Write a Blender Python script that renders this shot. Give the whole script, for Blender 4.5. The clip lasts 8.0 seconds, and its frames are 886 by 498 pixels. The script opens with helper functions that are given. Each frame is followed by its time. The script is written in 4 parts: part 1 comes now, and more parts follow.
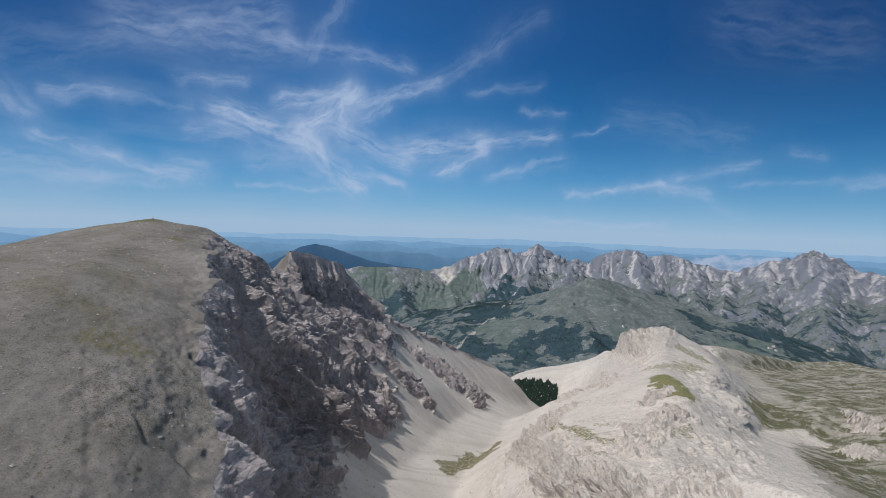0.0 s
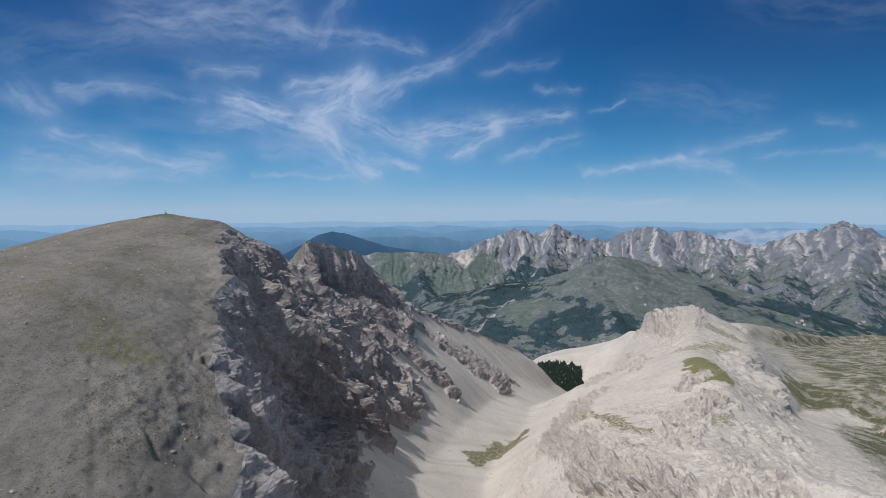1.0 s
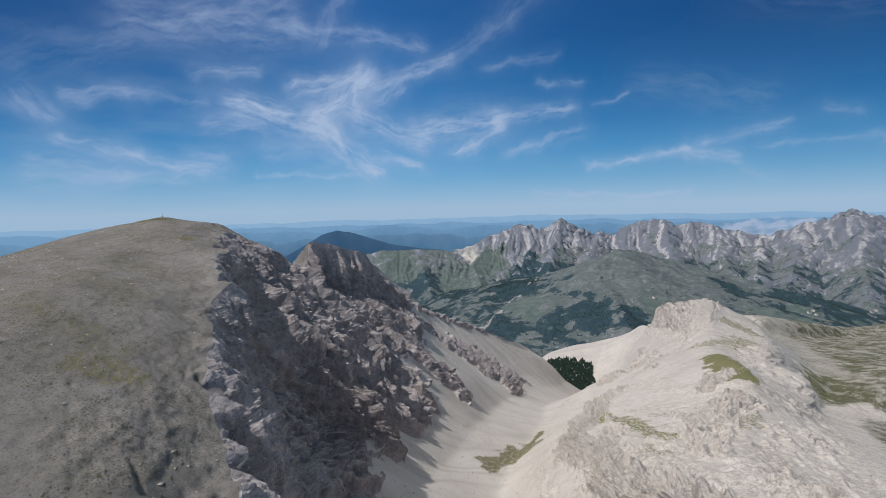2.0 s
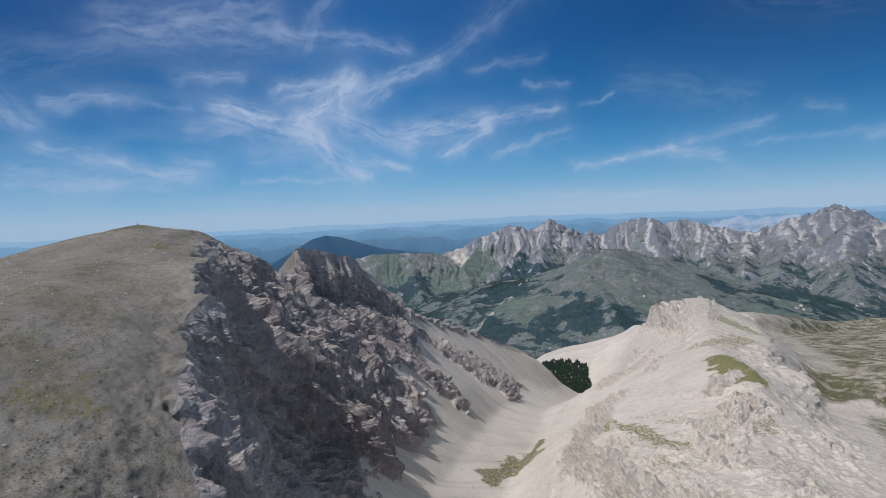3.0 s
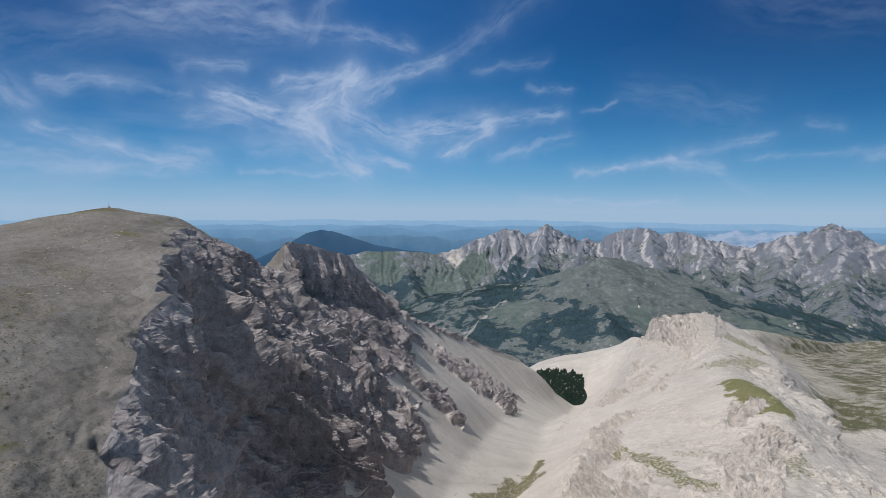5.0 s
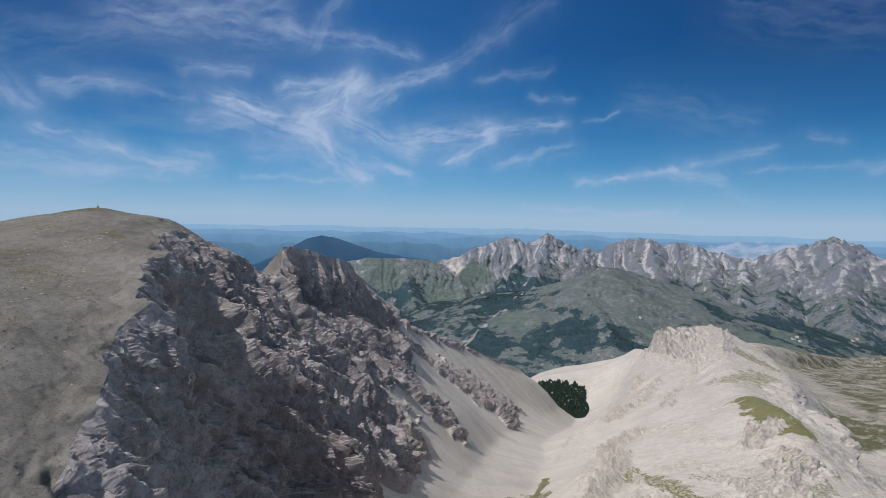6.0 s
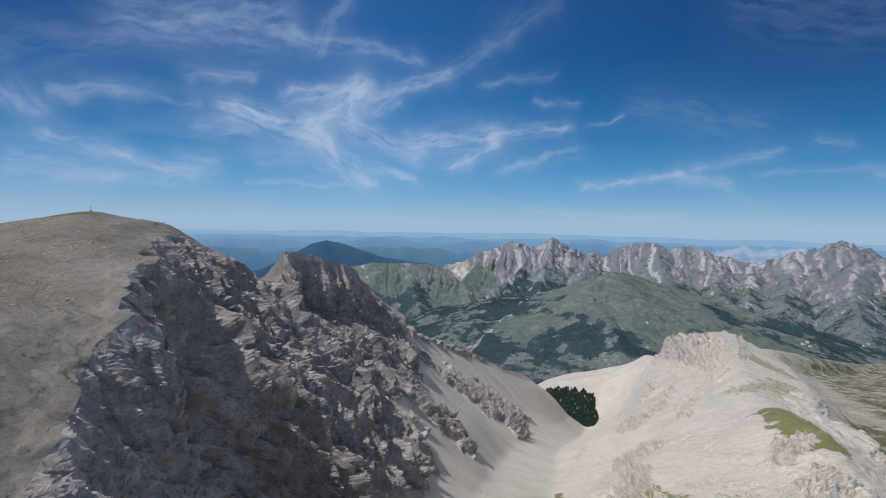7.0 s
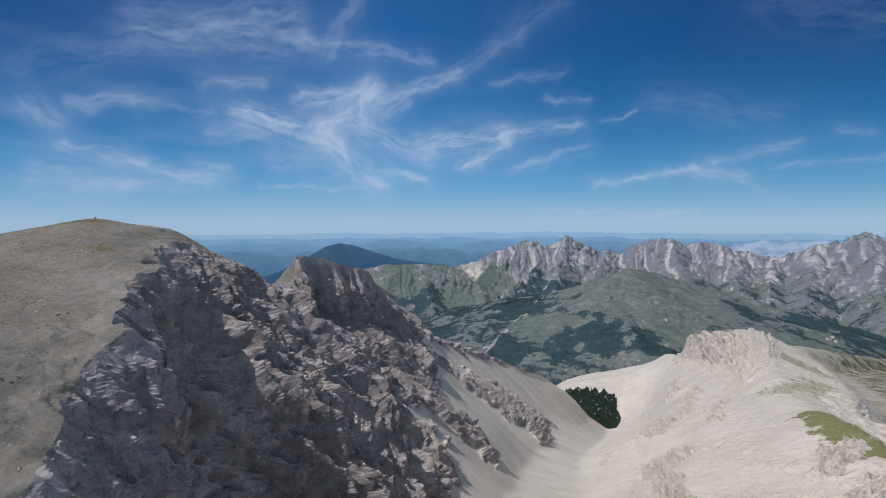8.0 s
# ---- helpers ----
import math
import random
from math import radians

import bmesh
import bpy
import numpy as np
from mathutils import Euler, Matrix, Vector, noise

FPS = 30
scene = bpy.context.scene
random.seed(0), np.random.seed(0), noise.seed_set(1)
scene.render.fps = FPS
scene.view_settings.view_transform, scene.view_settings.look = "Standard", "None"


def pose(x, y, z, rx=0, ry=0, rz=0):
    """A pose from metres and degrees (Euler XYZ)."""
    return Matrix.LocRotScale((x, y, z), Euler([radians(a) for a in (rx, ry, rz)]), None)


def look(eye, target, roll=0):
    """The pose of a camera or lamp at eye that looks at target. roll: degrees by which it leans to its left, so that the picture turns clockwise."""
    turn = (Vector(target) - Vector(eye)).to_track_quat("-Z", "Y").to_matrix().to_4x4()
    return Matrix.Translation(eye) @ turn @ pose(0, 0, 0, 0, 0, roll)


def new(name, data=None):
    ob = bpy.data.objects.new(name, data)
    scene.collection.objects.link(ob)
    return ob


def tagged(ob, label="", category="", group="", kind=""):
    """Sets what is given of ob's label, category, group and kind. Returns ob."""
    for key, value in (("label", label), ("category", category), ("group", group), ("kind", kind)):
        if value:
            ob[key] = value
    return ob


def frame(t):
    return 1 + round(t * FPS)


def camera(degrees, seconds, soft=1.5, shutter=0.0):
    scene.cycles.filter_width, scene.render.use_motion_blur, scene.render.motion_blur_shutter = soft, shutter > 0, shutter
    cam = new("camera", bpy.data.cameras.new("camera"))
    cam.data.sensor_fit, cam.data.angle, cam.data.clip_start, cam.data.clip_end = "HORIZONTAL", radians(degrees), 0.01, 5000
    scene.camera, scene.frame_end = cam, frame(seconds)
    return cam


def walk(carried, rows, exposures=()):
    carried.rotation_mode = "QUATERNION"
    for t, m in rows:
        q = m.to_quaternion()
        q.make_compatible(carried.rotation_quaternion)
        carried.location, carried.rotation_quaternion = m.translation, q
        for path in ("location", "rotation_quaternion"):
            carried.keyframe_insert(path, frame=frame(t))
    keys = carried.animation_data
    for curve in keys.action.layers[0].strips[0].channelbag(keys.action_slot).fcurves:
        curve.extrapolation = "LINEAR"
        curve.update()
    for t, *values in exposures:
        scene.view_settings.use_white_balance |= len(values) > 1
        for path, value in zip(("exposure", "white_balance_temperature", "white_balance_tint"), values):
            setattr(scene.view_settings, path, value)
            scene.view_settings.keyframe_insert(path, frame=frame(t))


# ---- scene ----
cam = camera(85.37, 8.0, soft=0.4)
ROWS = [
    (0.0, 0.00, 0.00, 500.00, 87.399, -1.898, 0.086),
    (0.5, -1.22, 5.43, 500.48, 86.217, -1.208, 0.770),
    (1.0, -2.29, 10.80, 500.66, 85.400, 0.144, 1.959),
    (1.5, -3.14, 15.73, 500.98, 84.935, 1.124, 2.774),
    (3.0, -6.90, 32.72, 500.41, 85.290, 2.474, 1.117),
    (3.5, -8.31, 38.21, 499.95, 85.314, 1.759, -0.321),
    (4.0, -9.70, 43.81, 499.69, 85.194, 0.774, -0.790),
    (4.5, -10.66, 48.81, 499.78, 84.963, 0.051, -0.030),
    (5.0, -11.55, 53.99, 499.53, 85.300, -0.409, 0.758),
    (6.5, -14.66, 68.64, 498.19, 86.555, -1.483, 0.802),
    (7.0, -15.65, 73.63, 497.94, 86.752, -1.090, 1.366),
    (7.5, -16.74, 78.39, 497.79, 86.743, -0.422, 1.942),
    (8.0, -17.63, 83.18, 497.62, 86.794, 0.212, 2.841),
]
walk(cam, [(t, pose(x, y, z, rx, ry, rz)) for t, x, y, z, rx, ry, rz in ROWS])
import itertools

# ---- light ----
SUN_FROM = Vector((-0.50, -0.29, 0.815)).normalized()
world = bpy.data.worlds.new("sky")
scene.world = world
world.use_nodes = True
wt = world.node_tree
sky = wt.nodes.new("ShaderNodeTexSky")
sky.sky_type = "NISHITA"
sky.sun_disc = False
sky.sun_elevation = math.asin(SUN_FROM.z)
sky.sun_rotation = math.atan2(SUN_FROM.x, SUN_FROM.y)
sky.altitude = 2300
sky.air_density, sky.dust_density, sky.ozone_density = 1.0, 0.6, 4.0
back = wt.nodes["Background"]
back.inputs["Strength"].default_value = 1.0
direction = wt.nodes.new("ShaderNodeSeparateXYZ")
wt.links.new(wt.nodes.new("ShaderNodeTexCoord").outputs["Generated"], direction.inputs[0])
# pale haze on the horizon, deepening upwards
depth = wt.nodes.new("ShaderNodeValToRGB")
SKY = [(0.0, 0.34, 0.50, 0.69), (0.02, 0.275, 0.475, 0.69), (0.06, 0.16, 0.40, 0.66), (0.105, 0.085, 0.32, 0.62), (0.165, 0.041, 0.232, 0.53),
       (0.24, 0.025, 0.178, 0.455), (0.33, 0.019, 0.132, 0.385), (0.42, 0.020, 0.112, 0.335), (0.60, 0.020, 0.050, 0.15), (1.0, 0.024, 0.038, 0.10)]
for k, (at, r, g, b) in enumerate(SKY):
    stop = depth.color_ramp.elements[0] if k == 0 else depth.color_ramp.elements.new(at)
    stop.position, stop.color = at, (r, g, b, 1)
depth.color_ramp.elements[-1].color = depth.color_ramp.elements[-2].color
wt.links.new(direction.outputs["Z"], depth.inputs["Fac"])
# the blue deepens away from the sun; both sides are darkened like lens vignetting
across_sky = wt.nodes.new("ShaderNodeValToRGB")
across_sky.color_ramp.elements[0].position, across_sky.color_ramp.elements[0].color = 0.16, (0.42, 0.54, 0.65, 1)
across_sky.color_ramp.elements[1].position, across_sky.color_ramp.elements[1].color = 0.84, (0.06, 0.34, 0.46, 1)
across_sky.color_ramp.elements.new(0.42).color = (1, 1, 1, 1)
half = wt.nodes.new("ShaderNodeMath")
half.operation = "MULTIPLY_ADD"
half.inputs[1].default_value, half.inputs[2].default_value = 0.5, 0.5
wt.links.new(direction.outputs["X"], half.inputs[0])
wt.links.new(half.outputs[0], across_sky.inputs["Fac"])
lifted = wt.nodes.new("ShaderNodeMapRange")
lifted.inputs["From Min"].default_value, lifted.inputs["From Max"].default_value = 0.0, 0.30
wt.links.new(direction.outputs["Z"], lifted.inputs["Value"])
cool = wt.nodes.new("ShaderNodeMix")
cool.data_type, cool.blend_type = "RGBA", "MULTIPLY"
wt.links.new(lifted.outputs[0], cool.inputs[0])
wt.links.new(depth.outputs["Color"], cool.inputs[6])
wt.links.new(across_sky.outputs["Color"], cool.inputs[7])
dim = wt.nodes.new("ShaderNodeVectorMath")
dim.operation = "SCALE"
dim.inputs["Scale"].default_value = 0.05
wt.links.new(sky.outputs["Color"], dim.inputs[0])
air = wt.nodes.new("ShaderNodeMix")
air.data_type = "RGBA"
air.inputs[0].default_value = 0.10
wt.links.new(cool.outputs[2], air.inputs[6])
wt.links.new(dim.outputs[0], air.inputs[7])
wt.links.new(air.outputs[2], back.inputs["Color"])
sun = new("sun", bpy.data.lights.new("sun", "SUN"))
sun.data.energy, sun.data.angle, sun.data.color = 3.55, radians(0.53), (1.0, 0.97, 0.945)
sun.matrix_world = look(SUN_FROM * 900 + Vector((0, 0, 500)), (0, 0, 500))
scene.view_settings.exposure = 0.0


# ---- noise on arrays ----
def hash3(i, j, k, seed):
    h = (i * 374761393 + j * 668265263 + k * 2147483647 + seed * 974634777) & 0xFFFFFFFF
    h = ((h ^ (h >> 13)) * 1274126177) & 0xFFFFFFFF
    h = ((h ^ (h >> 16)) * 2246822519) & 0xFFFFFFFF
    return h ^ (h >> 15)


GRAD = np.array([(1, 1, 0), (-1, 1, 0), (1, -1, 0), (-1, -1, 0), (1, 0, 1), (-1, 0, 1), (1, 0, -1), (-1, 0, -1),
                 (0, 1, 1), (0, -1, 1), (0, 1, -1), (0, -1, -1), (1, 1, 0), (-1, 1, 0), (0, -1, 1), (0, -1, -1)], float)


def grad_noise(p, seed=0):
    """Gradient noise, about -1 to 1, at the rows of p."""
    base = np.floor(p)
    f = p - base
    cell = base.astype(np.int64)
    w = f * f * f * (f * (f * 6 - 15) + 10)
    total = np.zeros(len(p))
    for dx in (0, 1):
        for dy in (0, 1):
            for dz in (0, 1):
                g = GRAD[hash3(cell[:, 0] + dx, cell[:, 1] + dy, cell[:, 2] + dz, seed) & 15]
                dot = g[:, 0] * (f[:, 0] - dx) + g[:, 1] * (f[:, 1] - dy) + g[:, 2] * (f[:, 2] - dz)
                total += dot * np.abs(1 - dx - w[:, 0]) * np.abs(1 - dy - w[:, 1]) * np.abs(1 - dz - w[:, 2])
    return total


def fbm(p, octaves, seed=0, gain=0.5):
    total, amp = np.zeros(len(p)), 1.0
    for o in range(octaves):
        total += amp * grad_noise(p * 2.03 ** o + 17.3 * o, seed + o)
        amp *= gain
    return total


def ridged(p, octaves, seed=0, gain=0.5):
    """Sharp crests: 0 in the hollows, about 1 on the crests."""
    total, amp, norm, carry = np.zeros(len(p)), 1.0, 0.0, 1.0
    for o in range(octaves):
        n = (1 - np.abs(grad_noise(p * 2.07 ** o + 9.1 * o, seed + o))) ** 2
        total += amp * n * carry
        carry = np.clip(n * 1.4, 0, 1)
        norm += amp
        amp *= gain
    return total / norm


def facets(p, seed=0, tilt=1.0):
    """Broken rock: every cell of a random pattern is a plane of its own height and tilt, about -1 to 1."""
    dims = p.shape[1]
    base = np.floor(p).astype(np.int64)
    nearest = np.full(len(p), 1e9)
    value = np.zeros(len(p))
    for step in itertools.product((-1, 0, 1), repeat=dims):
        c = base + np.array(step)
        h = hash3(c[:, 0], c[:, 1], c[:, 2] if dims == 3 else np.zeros_like(c[:, 0]), seed)
        h2 = hash3(c[:, 1], c[:, 0], h & 1023, seed + 7)
        spot = [(h & 1023) / 1023.0, ((h >> 10) & 1023) / 1023.0, ((h >> 20) & 1023) / 1023.0][:dims]
        d = p - c - np.stack(spot, 1)
        far = np.einsum("ij,ij->i", d, d)
        lean = [(((h2 >> (10 * k)) & 1023) / 511.5 - 1) for k in range(dims)]
        v = 1.1 * (((h2 >> 5) & 1023) / 1023.0 - 0.5) + tilt * sum(l * d[:, k] for k, l in enumerate(lean))
        closer = far < nearest
        nearest = np.where(closer, far, nearest)
        value = np.where(closer, v, value)
    return value


def smooth(a, b, x):
    t = np.clip((x - a) / (b - a), 0, 1)
    return t * t * (3 - 2 * t)


def grid_object(name, points, keep, material, attributes=(), rounded=True):
    """A mesh object from a grid of points (rows, columns, 3) and the cells to keep."""
    rows, cols = points.shape[:2]
    i, j = np.nonzero(keep)
    quads = np.stack([i * cols + j, i * cols + j + 1, (i + 1) * cols + j + 1, (i + 1) * cols + j], 1)
    used, where = np.unique(quads, return_inverse=True)
    quads = where.reshape(-1, 4)
    me = bpy.data.meshes.new(name)
    me.vertices.add(len(used))
    me.vertices.foreach_set("co", points.reshape(-1, 3)[used].astype(np.float32).ravel())
    me.loops.add(quads.size)
    me.loops.foreach_set("vertex_index", quads.astype(np.int32).ravel())
    me.polygons.add(len(quads))
    me.polygons.foreach_set("loop_start", np.arange(0, quads.size, 4, dtype=np.int32))
    me.polygons.foreach_set("use_smooth", np.full(len(quads), rounded))
    for key, values in attributes:
        me.attributes.new(key, "FLOAT", "POINT").data.foreach_set("value", values.reshape(-1)[used].astype(np.float32))
    me.update(calc_edges=True)
    me.materials.append(material)
    return new(name, me)


# ---- materials ----
def nodes_of(name):
    m = bpy.data.materials.new(name)
    m.use_nodes = True
    return m, m.node_tree, m.node_tree.nodes["Principled BSDF"]


def link(nt, a, b):
    nt.links.new(a, b)


def tex_noise(nt, scale, detail=6.0, rough=0.6, vector=None, distortion=0.0):
    n = nt.nodes.new("ShaderNodeTexNoise")
    n.inputs["Scale"].default_value, n.inputs["Detail"].default_value = scale, detail
    n.inputs["Roughness"].default_value, n.inputs["Distortion"].default_value = rough, distortion
    if vector is None:
        vector = nt.nodes.new("ShaderNodeNewGeometry").outputs["Position"]
    link(nt, vector, n.inputs["Vector"])
    return n.outputs["Fac"]


def ramp(nt, value, stops):
    r = nt.nodes.new("ShaderNodeValToRGB")
    el = r.color_ramp.elements
    while len(el) < len(stops):
        el.new(0.5)
    for e, (pos, col) in zip(el, stops):
        e.position = pos
        e.color = (*col, 1) if len(col) == 3 else col
    link(nt, value, r.inputs["Fac"])
    return r.outputs["Color"]


def mix(nt, fac, a, b, mode="MIX"):
    n = nt.nodes.new("ShaderNodeMix")
    n.data_type, n.blend_type = "RGBA", mode
    for sock, v in ((n.inputs[0], fac), (n.inputs[6], a), (n.inputs[7], b)):
        if hasattr(v, "node"):
            link(nt, v, sock)
        elif sock == n.inputs[0]:
            sock.default_value = v
        else:
            sock.default_value = (*v, 1)
    return n.outputs[2]


def calc(nt, op, a, b=0.0, clamp=False):
    n = nt.nodes.new("ShaderNodeMath")
    n.operation, n.use_clamp = op, clamp
    for k, v in enumerate((a, b)):
        if hasattr(v, "node"):
            link(nt, v, n.inputs[k])
        else:
            n.inputs[k].default_value = v
    return n.outputs[0]


def attr(nt, name):
    n = nt.nodes.new("ShaderNodeAttribute")
    n.attribute_name = name
    return n.outputs["Fac"]


def scaled(nt, sx, sy, sz, turn=0.0):
    """World position, stretched and turned about the vertical."""
    m = nt.nodes.new("ShaderNodeMapping")
    m.inputs["Scale"].default_value = (sx, sy, sz)
    m.inputs["Rotation"].default_value = (0, 0, radians(turn))
    link(nt, nt.nodes.new("ShaderNodeNewGeometry").outputs["Position"], m.inputs["Vector"])
    return m.outputs["Vector"]


def bump(nt, bsdf, height, strength, distance, normal=None):
    b = nt.nodes.new("ShaderNodeBump")
    b.inputs["Strength"].default_value, b.inputs["Distance"].default_value = strength, distance
    link(nt, height, b.inputs["Height"])
    if normal is not None:
        link(nt, normal, b.inputs["Normal"])
    link(nt, b.outputs["Normal"], bsdf.inputs["Normal"])
    return b.outputs["Normal"]


def ground_material(name, tone, light, dark, turf=(0.145, 0.132, 0.07), bump_m=0.25, fine=1.6, contrast=0.7, cracks=0.0, slabs=0.0):
    """Stony ground: stones and dust at two scales, with turf where the grass attribute says."""
    m, nt, bsdf = nodes_of(name)
    big = tex_noise(nt, 0.045, 5, 0.6)
    mid = tex_noise(nt, 0.42, 7, 0.68)
    grain = tex_noise(nt, fine, 6, 0.75)
    col = ramp(nt, big, [(0.32, dark), (0.5, tone), (0.68, light)])
    rough_part = attr(nt, "rockiness")
    col = mix(nt, calc(nt, "MULTIPLY", rough_part, contrast), col, ramp(nt, mid, [(0.36, (0.60, 0.59, 0.58)), (0.5, (1, 1, 1)), (0.66, (1.22, 1.2, 1.17))]), "MULTIPLY")
    col = mix(nt, calc(nt, "MULTIPLY", rough_part, contrast), col, ramp(nt, grain, [(0.38, (0.38, 0.37, 0.36)), (0.47, (1, 1, 1)), (0.64, (1.35, 1.33, 1.3))]), "MULTIPLY")
    col = mix(nt, 1.0, col, ramp(nt, attr(nt, "flow"), [(0.15, (0.86, 0.85, 0.85)), (0.5, (1, 1, 1)), (0.85, (1.08, 1.075, 1.07))]), "MULTIPLY")
    seam = calc(nt, "ABSOLUTE", calc(nt, "SUBTRACT", tex_noise(nt, 1.0, 5, 0.62, scaled(nt, 0.05, 0.16, 0.22, 24), 0.6), 0.5))
    col = mix(nt, calc(nt, "MULTIPLY", rough_part, cracks), col, ramp(nt, seam, [(0.0, (0.42, 0.41, 0.40)), (0.028, (1, 1, 1))]), "MULTIPLY")
    tuft = tex_noise(nt, 0.9, 6, 0.7)
    cover = calc(nt, "MULTIPLY", calc(nt, "ADD", calc(nt, "SUBTRACT", attr(nt, "grass"), 0.5), calc(nt, "MULTIPLY", calc(nt, "SUBTRACT", tuft, 0.5), 3.0)), 2.0, True)
    if slabs:
        cover = calc(nt, "MULTIPLY", cover, calc(nt, "SUBTRACT", 1.0, calc(nt, "MULTIPLY", calc(nt, "MULTIPLY", calc(nt, "SUBTRACT", tex_noise(nt, 0.055, 6, 0.62, None, 0.5), 0.54), 22.0, True), slabs)))
    green = mix(nt, tex_noise(nt, 0.3, 4, 0.6), tuple(c * 0.7 for c in turf), tuple(c * 1.35 for c in turf))
    col = mix(nt, cover, col, green)
    link(nt, col, bsdf.inputs["Base Color"])
    bsdf.inputs["Roughness"].default_value = 0.95
    bsdf.inputs["Specular IOR Level"].default_value = 0.15
    height = calc(nt, "ADD", calc(nt, "MULTIPLY", mid, 0.7), calc(nt, "MULTIPLY", grain, 0.35))
    bump(nt, bsdf, height, 1.0, bump_m)
    return m


def cliff_material(name, tone, light, dark, rust):
    """Bare limestone: dipping beds, cracks, water streaks and rusty stains."""
    m, nt, bsdf = nodes_of(name)
    big = tex_noise(nt, 0.05, 5, 0.6)
    rock = tex_noise(nt, 0.22, 8, 0.62, distortion=0.4)
    streak = tex_noise(nt, 1.0, 6, 0.65, scaled(nt, 0.5, 0.5, 0.07))
    fresh = tex_noise(nt, 2.4, 6, 0.7)
    seam = calc(nt, "ABSOLUTE", calc(nt, "SUBTRACT", tex_noise(nt, 0.30, 6, 0.62, None, 0.8), 0.5))
    col = ramp(nt, rock, [(0.3, dark), (0.5, tone), (0.7, light)])
    col = mix(nt, 0.5, col, ramp(nt, seam, [(0.0, (0.40, 0.39, 0.39)), (0.030, (1, 1, 1))]), "MULTIPLY")
    col = mix(nt, 0.35, col, ramp(nt, fresh, [(0.36, (0.55, 0.54, 0.53)), (0.5, (1, 1, 1)), (0.66, (1.25, 1.23, 1.2))]), "MULTIPLY")
    col = mix(nt, 0.45, col, ramp(nt, streak, [(0.36, (0.5, 0.49, 0.5)), (0.52, (1, 1, 1))]), "MULTIPLY")
    col = mix(nt, ramp(nt, big, [(0.56, (0, 0, 0)), (0.74, (0.6, 0.6, 0.6))]), col, rust)
    link(nt, col, bsdf.inputs["Base Color"])
    bsdf.inputs["Roughness"].default_value = 0.92
    bsdf.inputs["Specular IOR Level"].default_value = 0.2
    height = calc(nt, "ADD", calc(nt, "ADD", rock, calc(nt, "MULTIPLY", fresh, 0.35)), calc(nt, "MULTIPLY", calc(nt, "MINIMUM", seam, 0.05), 6.0))
    bump(nt, bsdf, height, 0.8, 0.4)
    return m


MAT_CRAG = cliff_material("pale_limestone_crag", (0.52, 0.472, 0.425), (0.57, 0.522, 0.475), (0.45, 0.405, 0.365), (0.51, 0.45, 0.395))
MAT_PLATEAU = ground_material("stony_plateau", (0.180, 0.166, 0.152), (0.222, 0.208, 0.193), (0.138, 0.128, 0.115), bump_m=0.3, fine=2.6, contrast=0.6)
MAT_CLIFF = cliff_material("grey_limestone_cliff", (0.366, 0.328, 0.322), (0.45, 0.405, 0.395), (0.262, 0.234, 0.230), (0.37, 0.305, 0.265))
MAT_SCREE = ground_material("pale_scree", (0.500, 0.454, 0.410), (0.545, 0.498, 0.453), (0.460, 0.415, 0.373), bump_m=0.2, fine=2.2, contrast=0.6)
MAT_RIDGE = ground_material("pale_limestone_ridge", (0.490, 0.444, 0.402), (0.535, 0.488, 0.445), (0.445, 0.402, 0.361), (0.165, 0.158, 0.075), bump_m=0.3, contrast=0.55, cracks=0.35)
MAT_BASIN = ground_material("grassy_limestone_pasture", (0.33, 0.305, 0.265), (0.41, 0.38, 0.335), (0.24, 0.224, 0.19), (0.092, 0.092, 0.05), bump_m=0.6, cracks=0.4, slabs=0.85)


